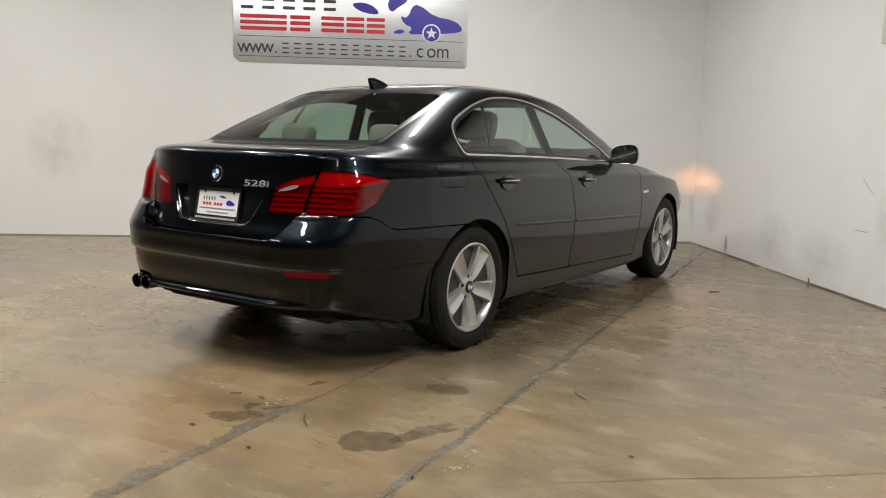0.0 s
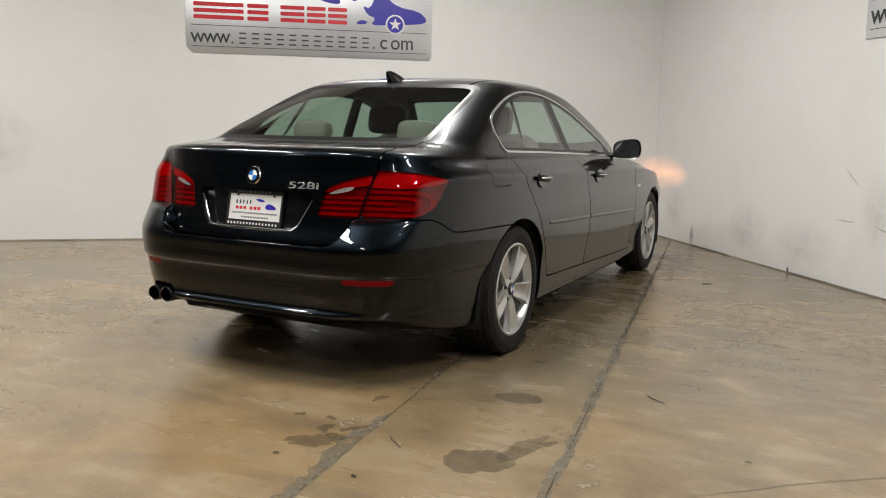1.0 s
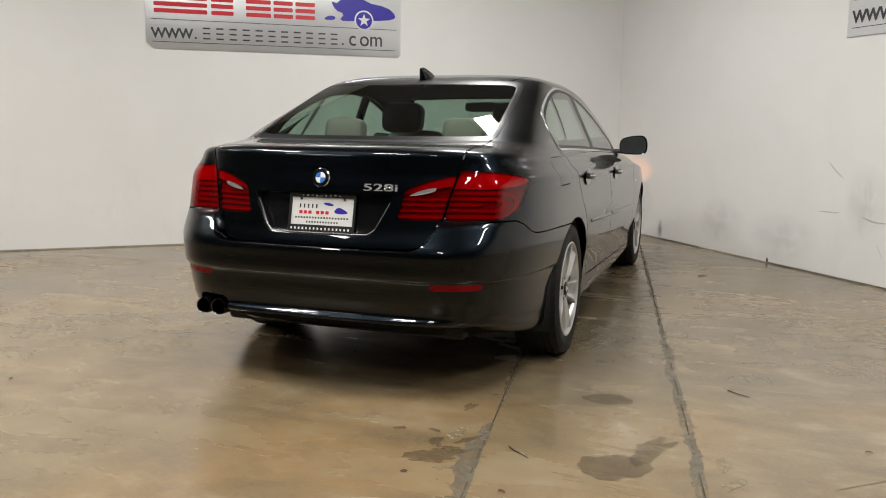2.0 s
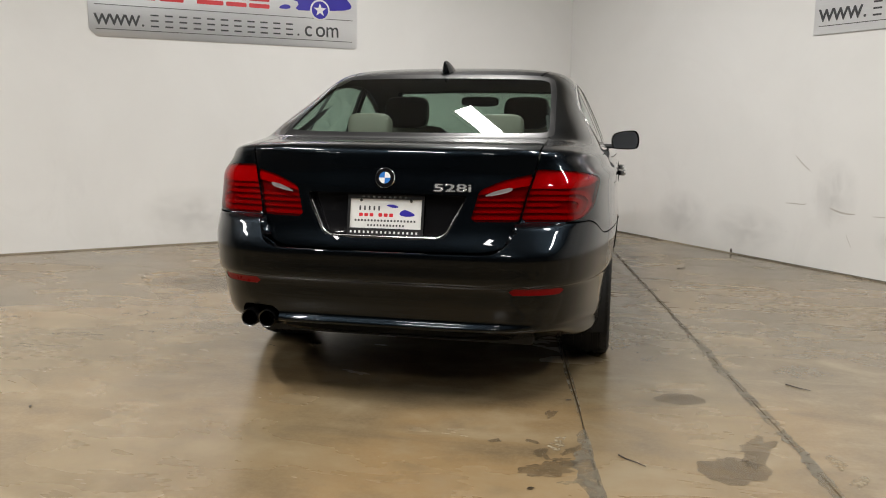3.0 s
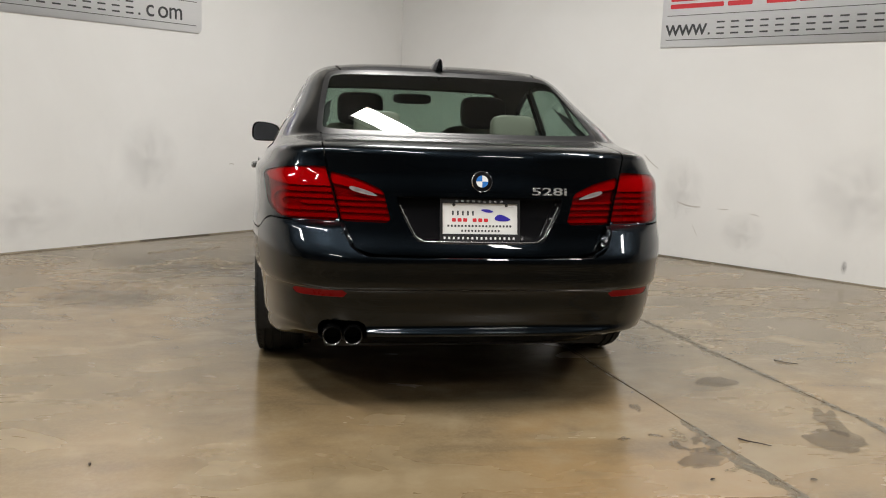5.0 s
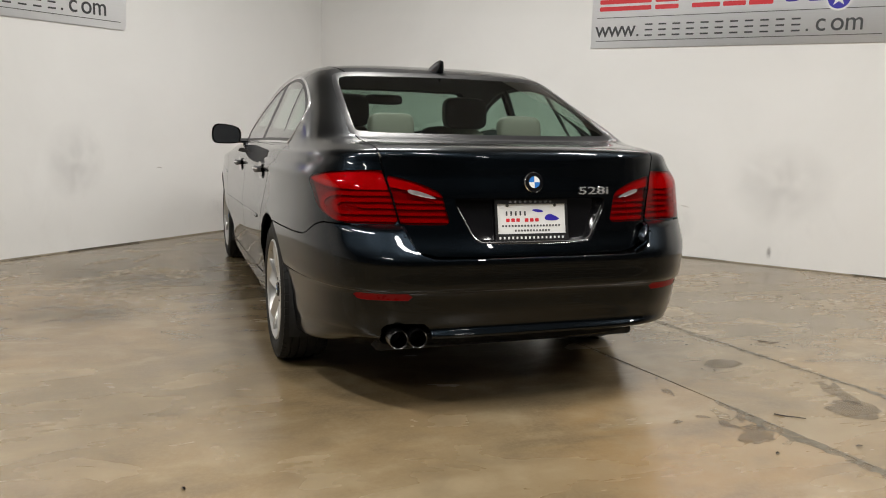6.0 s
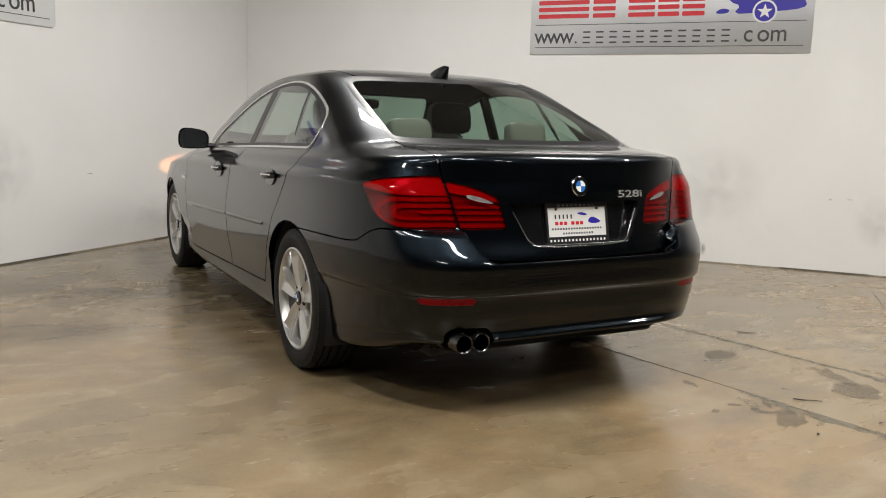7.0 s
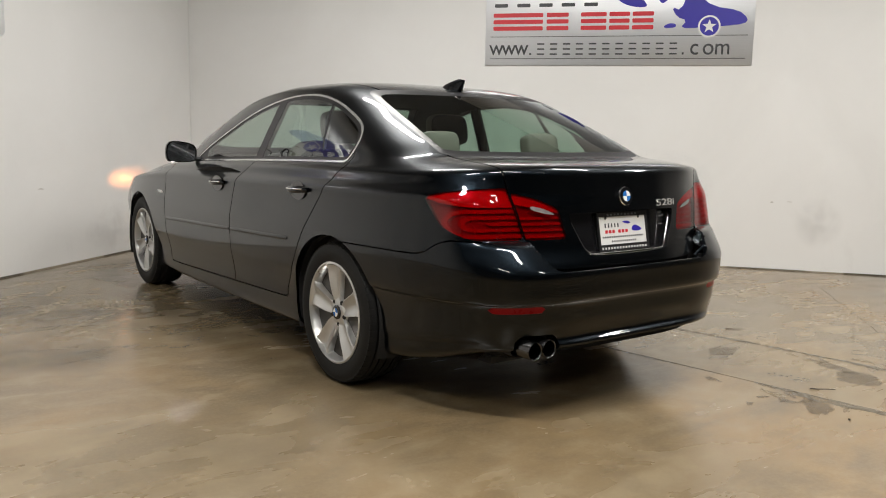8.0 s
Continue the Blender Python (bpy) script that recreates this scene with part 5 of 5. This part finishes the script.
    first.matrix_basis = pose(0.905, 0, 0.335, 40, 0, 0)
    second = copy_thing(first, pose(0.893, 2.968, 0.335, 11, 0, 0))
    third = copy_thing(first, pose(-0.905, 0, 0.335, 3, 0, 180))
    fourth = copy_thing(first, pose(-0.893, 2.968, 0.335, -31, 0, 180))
    return car


car = build_car()


# ---- amber light thrown on the walls by the front turn signals ----
for sgn, aim in ((1, (0.50, 5.40, 0.71)), (-1, (-0.50, 4.80, 0.70))):
    for power, wide, tint in ((60.0, 14, (1.0, 0.33, 0.10)), (95.0, 4.6, (1.0, 0.46, 0.15))):
        beam = bpy.data.lights.new("turn_signal_beam", "SPOT")
        beam.energy, beam.color, beam.spot_size, beam.spot_blend, beam.shadow_soft_size = power, tint, radians(wide), 0.9, 0.02
        ob = new("turn_signal_beam", beam)
        ob.matrix_basis = look((sgn * 0.73, 3.72, 0.70), aim) @ Matrix.Diagonal((2.0, 1.0, 1.0, 1))


# ---- marks on floor and walls ----
def soft_mark(name, colour, rough, amount, scale, edge=(0.5, 0.12)):
    """Thin film that fades out towards its rim and breaks up in patches."""
    m, t, b = material(name)
    g = node(t, "ShaderNodeTexCoord").outputs["Generated"]
    c = node(t, "ShaderNodeVectorMath", {0: g, 1: (0.5, 0.5, 0.5)}, operation="SUBTRACT").outputs[0]
    r = node(t, "ShaderNodeVectorMath", {0: c}, operation="LENGTH").outputs["Value"]
    n = noise_of(t, coords(t), scale, 6, 0.65, 0.6)
    fall = spread(t, r, edge[0], edge[1], 0.0, 1.0)
    body = node(t, "ShaderNodeMath", {0: fall, 1: spread(t, n, 0.32, 0.68, 0.0, amount)}, operation="MULTIPLY").outputs[0]
    b.inputs["Base Color"].default_value = (*colour, 1)
    b.inputs["Roughness"].default_value = rough
    clear = node(t, "ShaderNodeBsdfTransparent")
    mix = node(t, "ShaderNodeMixShader", {0: body, 1: clear.outputs[0], 2: b.outputs[0]})
    t.links.new(mix.outputs[0], t.nodes["Material Output"].inputs["Surface"])
    return m


SMEAR = soft_mark("grey_wall_smear", (0.45, 0.44, 0.44), 0.7, 0.20, 3)
SOOTY = soft_mark("dark_wall_smear", (0.08, 0.075, 0.07), 0.8, 0.75, 9)
SHEEN = soft_mark("damp_floor_film", (0.135, 0.11, 0.076), 0.13, 0.7, 3.0)
BAND = broken(plain("grey_joint_repair", (0.162, 0.142, 0.108), 0.38, grain=18, vary=0.28, specular=0.4), 12, 0.34, 0.62, 0.15, 0.85)
CHIP = plain("bare_plaster", (0.52, 0.49, 0.45), 0.8, grain=30, vary=0.3)
STAIN = broken(plain("dark_floor_stain", (0.098, 0.076, 0.050), 0.24, grain=11, vary=0.25, specular=0.5), 16, 0.30, 0.62, 0.20, 0.48)
DRY = broken(plain("pale_floor_scrape", (0.30, 0.245, 0.16), 0.4, grain=20, vary=0.2), 40, 0.42, 0.58, 0.0, 0.8)
WASH = broken(plain("dried_wash_film", (0.40, 0.335, 0.24), 0.42, grain=20, vary=0.2), 26, 0.36, 0.60, 0.12, 0.85)


def blob(cx, cy, rx, ry, turn, seed, ragged=0.35, n=56):
    out = []
    ca, sa = math.cos(radians(turn)), math.sin(radians(turn))
    for i in range(n):
        a = 2 * math.pi * i / n
        k = 1 + ragged * noise.noise(Vector((1.6 * math.cos(a) + seed, 1.6 * math.sin(a), seed * 0.7))) + 0.5 * ragged * noise.noise(Vector((5 * math.cos(a), 5 * math.sin(a) + seed, 2.2)))
        x, y = rx * k * math.cos(a), ry * k * math.sin(a)
        out.append((cx + ca * x - sa * y, cy + sa * x + ca * y))
    return out


def floor_mark(name, outline, mat, label, category="stain", h=0.0016, group=""):
    V = [(x, y, 0.0004) for x, y in outline] + [(x, y, h) for x, y in outline]
    n = len(outline)
    F = [list(range(n, 2 * n))] + [(i, (i + 1) % n, n + (i + 1) % n, n + i) for i in range(n)]
    return tagged(link_mesh(name, V, F, mat, smooth=False), label, category, group)


floor_mark("floor_stain", blob(1.222, -0.675, 0.105, 0.062, 10, 1.3, 0.3), STAIN, "dark oval damp stain on the concrete")
floor_mark("floor_stain", soften(blob(1.345, -1.375, 0.115, 0.105, 20, 4.1, 0.35), 1) , STAIN, "dark grey damp stain with a ragged tail")
floor_mark("floor_stain", blob(1.445, -1.19, 0.050, 0.145, -22, 7.7, 0.7), STAIN, "ragged tail of a dark damp stain", h=0.0020)
floor_mark("floor_stain", blob(0.735, -1.50, 0.085, 0.055, 30, 2.4, 0.6), STAIN, "small dark stain beside the saw-cut joint")
for i, (x, y, a, b2, tn) in enumerate(((0.80, -1.33, 0.05, 0.018, 60), (0.70, -1.38, 0.045, 0.02, 100), (0.77, -1.42, 0.03, 0.015, 20), (0.66, -1.28, 0.03, 0.012, 150), (0.70, -0.98, 0.05, 0.02, 80), (0.52, -1.30, 0.024, 0.011, 30))):
    floor_mark("floor_fleck", blob(x, y, a, b2, tn, 11.0 + i, 0.8), STAIN, "small dark fleck on the concrete", group="floor flecks")
for i, (x, y, a, b2, tn) in enumerate(((0.74, -1.28, 0.06, 0.025, 70), (0.80, -1.60, 0.03, 0.012, 20), (1.70, -1.22, 0.05, 0.022, 100), (1.74, -1.38, 0.05, 0.020, 60), (-1.42, 2.42, 0.14, 0.035, 75), (-1.33, 2.28, 0.10, 0.03, 110))):
    floor_mark("floor_scrape", blob(x, y, a, b2, tn, 31.0 + i, 0.8), DRY, "pale scraped spot on the concrete", group="floor scrapes")


def drag(points, w, label, group="floor scrapes"):
    """A pale ribbon of dried wash water along a bent line, thin at both ends."""
    line = soften(points, 2, closed=False)
    left, right = [], []
    for i, (x, y) in enumerate(line):
        a, b = line[max(i - 1, 0)], line[min(i + 1, len(line) - 1)]
        d = Vector((b[0] - a[0], b[1] - a[1])).normalized()
        k = w * (0.25 + 0.75 * math.sin(math.pi * (i + 0.5) / len(line))) * (1 + 0.5 * noise.noise(Vector((x * 9, y * 9, 4))))
        left.append((x - d.y * k, y + d.x * k))
        right.append((x + d.y * k, y - d.x * k))
    return floor_mark("floor_scrape", left + right[::-1], WASH, label, group=group)


for i in range(8):
    x = -1.31 + 0.033 * i
    drag([(x - 0.05, 2.15 + 0.012 * i), (x - 0.015, 2.31), (x + 0.01, 2.50 - 0.012 * i)], 0.010, "thin pale comb mark on the concrete", "comb marks")
for points, w in (([(-1.40, 2.34), (-1.34, 2.14), (-1.20, 2.10), (-1.06, 2.12)], 0.030), ([(-1.82, 1.58), (-1.62, 1.78), (-1.42, 1.98), (-1.30, 2.03)], 0.024),
                  ([(-1.95, 2.08), (-1.78, 2.22), (-1.58, 2.50), (-1.44, 2.78)], 0.045), ([(-1.80, 1.48), (-1.62, 1.62), (-1.46, 1.70), (-1.28, 1.78)], 0.026),
                  ([(-2.02, 2.68), (-1.82, 2.88), (-1.55, 3.10)], 0.050), ([(-1.66, 2.72), (-1.50, 2.98), (-1.36, 3.25)], 0.035), ([(-2.10, 1.95), (-1.94, 2.02), (-1.82, 2.30)], 0.030)):
    drag(points, w, "pale wiped swirl on the concrete")


def film(name, cx, cy, sx, sy, turn, mat, label):
    bm = bmesh.new()
    bmesh.ops.create_grid(bm, x_segments=2, y_segments=2, size=0.5)
    ob = part(name, bm, mat, smooth=False)
    ob.matrix_basis = pose(cx, cy, 0.0012, 0, 0, turn) @ Matrix.Diagonal((sx, sy, 1, 1))
    return tagged(ob, label, "stain", kind="structure")


film("damp_patch", -1.62, 2.35, 1.3, 1.9, 10, SHEEN, "broad damp darker patch on the concrete")
film("damp_patch", -1.9, 1.2, 0.9, 1.0, 40, SHEEN, "broad damp darker patch on the concrete")


def joint_x(k, y):
    return 0.677 - 0.143 * y if k == 0 else 1.425 - 0.150 * y


def repair_band(k, y0, y1, left, right, seed, over=False):
    """Worn filler along a joint: ragged on both sides, wide in places and gone in others."""
    V, F, n = [], [], int((y1 - y0) * 90)
    for i in range(n + 1):
        t = i / n
        y = y0 + (y1 - y0) * t
        ease = min(1, 6 * t, 6 * (1 - t)) ** 0.7

        def wide(w, sd):
            v = 0.75 + 0.9 * noise.noise(Vector((y * 3.1, sd, 0))) + 0.6 * noise.noise(Vector((y * 9.0, sd, 1))) + 0.45 * noise.noise(Vector((y * 27, sd, 2)))
            return w * ease * max(0.02, v)
        x = joint_x(k, y)
        V += [(x - 0.006 - wide(left, seed), y, 0.0013), (x - 0.006, y, 0.0013), (x + 0.006, y, 0.0013), (x + 0.006 + wide(right, seed + 5), y, 0.0013)]
    for i in range(n):
        F += [(4 * i + j, 4 * i + j + 1, 4 * i + j + 5, 4 * i + j + 4) for j in ((0, 1, 2) if over else (0, 2))]
    return tagged(link_mesh("joint_repair", V, F, BAND, smooth=False), "worn grey repair band along the saw-cut joint", "repair", "joint repairs", kind="structure")


repair_band(0, -2.7, -1.12, 0.070, 0.008, 2.0, True)
repair_band(0, -1.0, 1.6, 0.010, 0.010, 3.0)
repair_band(1, -2.6, 0.9, 0.024, 0.018, 8.0, True)
repair_band(1, 0.5, 4.0, 0.012, 0.012, 6.0)

# hairline crack ahead of the open floor
path = [(2.05 + 0.30 * i / 2, -1.30 + 0.13 * i + 0.03 * noise.noise(Vector((i * 0.9, 3, 3)))) for i in range(12)]
V, F = [], []
for x, y in path:
    V += [(x, y - 0.0022, 0.0010), (x, y + 0.0022, 0.0010)]
F = [(2 * i, 2 * i + 2, 2 * i + 3, 2 * i + 1) for i in range(len(path) - 1)]
tagged(link_mesh("floor_crack", V, F, JOINT, smooth=False), "hairline crack in the concrete floor", "crack", kind="structure")


def twig(points, r, label="thin dark twig lying on the concrete"):
    return tagged(part("twig", sweep_bm([(x, y, r + 0.0008) for x, y in points], lambda t: r * (1 - 0.5 * t), 6), TWIG), label, "twig")


twig([(0.965, -1.335), (0.99, -1.365), (1.02, -1.385), (1.055, -1.415)], 0.0030)
twig([(1.70, -0.36), (1.74, -0.40), (1.79, -0.43)], 0.0028)
twig([(1.43, 2.56), (1.50, 2.60)], 0.0035)


def leaf_bm(l, w):
    bm = bmesh.new()
    rows = []
    for i in range(7):
        t = i / 6
        ww = w * math.sin(math.pi * (0.08 + 0.84 * t)) ** 0.8
        z = 0.0015 + 0.002 * math.sin(math.pi * t)
        rows.append([bm.verts.new((-ww, l * (t - 0.5), z + 0.0012)), bm.verts.new((0, l * (t - 0.5), z - 0.0005)), bm.verts.new((ww, l * (t - 0.5), z + 0.001))])
    for a, b in zip(rows, rows[1:]):
        for j in range(2):
            bm.faces.new((a[j], a[j + 1], b[j + 1], b[j]))
    got = bmesh.ops.solidify(bm, geom=list(bm.faces), thickness=0.0008)
    return bm


leaf = tagged(part("dry_leaf", leaf_bm(0.020, 0.0045), TWIG), "small dry brown leaf on the floor", "leaf", "dry leaves")
leaf.matrix_basis = pose(1.67, -1.55, 0.001, 0, 0, 30) @ Matrix.Diagonal((1.2, 1.2, 1.2, 1))
for x, y, a in ((1.04, -1.70, 80), (0.69, -1.67, 110), (0.76, -0.80, 120), (2.19, -0.92, 85), (-1.36, -1.38, 15), (2.10, 1.43, 40)):
    copy_thing(leaf, pose(x, y, 0.001, 0, 0, a))


def wall_at(side, along, z, turn=0.0):
    """A pose on the face of a wall: local x along it, local z up, local -y into the room."""
    if side == "L":
        return ROOM @ pose(along, WALL_L - 0.0012, z, 0, turn, 0)
    return ROOM @ pose(WALL_R - 0.0012, along, z, 0, turn, -90)


def smear(side, along, z, sx, sz, mat, label, turn=0.0):
    bm = bmesh.new()
    bm.faces.new([bm.verts.new(p) for p in ((-0.5, 0, -0.5), (0.5, 0, -0.5), (0.5, 0, 0.5), (-0.5, 0, 0.5))])
    ob = part("wall_smear", bm, mat, smooth=False)
    ob.matrix_basis = wall_at(side, along, z, turn) @ Matrix.Diagonal((sx, 1, sz, 1))
    return tagged(ob, label, "scuff", "wall smears", kind="structure")


for a, z, sx, sz, mt in ((-0.93, 0.10, 0.10, 0.24, SOOTY), (-0.55, 0.35, 0.5, 0.5, SMEAR), (-4.12, 0.30, 0.42, 0.38, SMEAR), (-3.55, 0.62, 0.45, 0.6, SMEAR), (-2.7, 0.25, 0.9, 0.45, SMEAR), (-6.35, 0.45, 0.45, 0.5, SMEAR), (-1.9, 0.3, 0.7, 0.5, SMEAR), (-4.95, 0.12, 0.05, 0.12, SOOTY), (-5.0, 0.7, 0.9, 0.8, SMEAR)):
    smear("R", a, z, sx, sz, mt, "dirty grey smear on the white wall")
for a, z, sx, sz, mt in ((-6.9, 0.95, 0.8, 0.9, SMEAR), (-3.2, 0.75, 0.6, 0.7, SMEAR), (-1.4, 0.25, 0.9, 0.5, SMEAR), (-4.3, 0.3, 1.0, 0.5, SMEAR), (-0.07, 0.45, 0.14, 0.9, SMEAR)):
    smear("L", a, z, sx, sz, mt, "dirty grey smear on the white wall")


def scratch(side, along, z, pts, w, mat, label):
    bm = bmesh.new()
    top = [bm.verts.new((x, -0.0004, zz + w * (0.3 + 0.7 * math.sin(math.pi * (i + 0.5) / len(pts))))) for i, (x, zz) in enumerate(pts)]
    low = [bm.verts.new((x, -0.0004, zz)) for x, zz in pts]
    for i in range(len(pts) - 1):
        bm.faces.new((low[i], low[i + 1], top[i + 1], top[i]))
    ob = part("wall_scratch", bm, mat, smooth=False)
    ob.matrix_basis = wall_at(side, along, z)
    return tagged(ob, label, "scratch", "wall scratches")


scratch("R", -3.62, 0.472, [(-0.10, 0.03), (-0.05, 0.012), (0.0, 0.0), (0.06, -0.004), (0.12, 0.003)], 0.014, CHIP, "chipped paint on the white wall")
scratch("R", -3.64, 0.462, [(-0.05, 0.0), (0.0, -0.004), (0.05, 0.0)], 0.010, WHITE, "fresh white chip in the wall paint")
scratch("R", -3.24, 0.835, [(-0.07, 0.06), (-0.03, 0.02), (0.02, -0.02), (0.07, -0.05)], 0.012, CHIP, "slanting grey scratch on the wall")
scratch("R", -3.20, 0.505, [(-0.10, 0.0), (-0.02, 0.002), (0.06, 0.0), (0.10, 0.01)], 0.008, CHIP, "thin grey scratch on the wall")
scratch("R", -3.95, 0.475, [(-0.06, 0.0), (0.0, 0.0), (0.04, 0.004)], 0.006, CHIP, "thin grey scratch on the wall")
scratch("R", -4.22, 0.455, [(-0.04, 0.004), (0.0, 0.0), (0.03, -0.008)], 0.007, CHIP, "thin grey scratch on the wall")
scratch("R", -3.70, 0.25, [(-0.02, 0.06), (0.0, 0.02), (0.03, -0.03)], 0.008, CHIP, "thin grey scratch on the wall")
scratch("R", -2.55, 0.0, [(-0.012, 0.0), (0.0, 0.002), (0.012, 0.0)], 0.05, TWIG, "dark nick at the foot of the wall")
scratch("L", -2.35, 0.66, [(-0.03, 0.0), (0.0, 0.004), (0.03, -0.004)], 0.008, CHIP, "small chip in the wall paint")
scratch("R", -5.95, 0.62, [(-0.012, 0.0), (0.0, 0.0), (0.012, 0.0)], 0.012, CHIP, "small chip in the wall paint")
scratch("R", -6.10, 0.63, [(-0.02, 0.0), (0.0, 0.0), (0.02, 0.0)], 0.006, CHIP, "small chip in the wall paint")

# open gaps under the wall panels, broken here and there
for side, a0, a1 in (("R", -4.6, -2.56), ("R", -7.4, -6.6), ("R", -6.3, -5.6), ("L", -3.3, -2.6), ("L", -1.6, -0.9), ("R", -1.6, -0.97)):
    ob = part("wall_gap", box_bm(a0, a1, -0.004, 0.0, 0.0, 0.012), JOINT, smooth=False)
    ob.matrix_basis = wall_at(side, 0.0, 0.0) if side == "L" else ROOM @ pose(WALL_R - 0.006, 0, 0, 0, 0, 90)
    if side == "L":
        ob.location.z = 0.0005
        ob.matrix_basis = ROOM @ pose(0, WALL_L - 0.006, 0.0005)
    tagged(ob, "dark open gap at the foot of the wall", "trim", kind="structure")
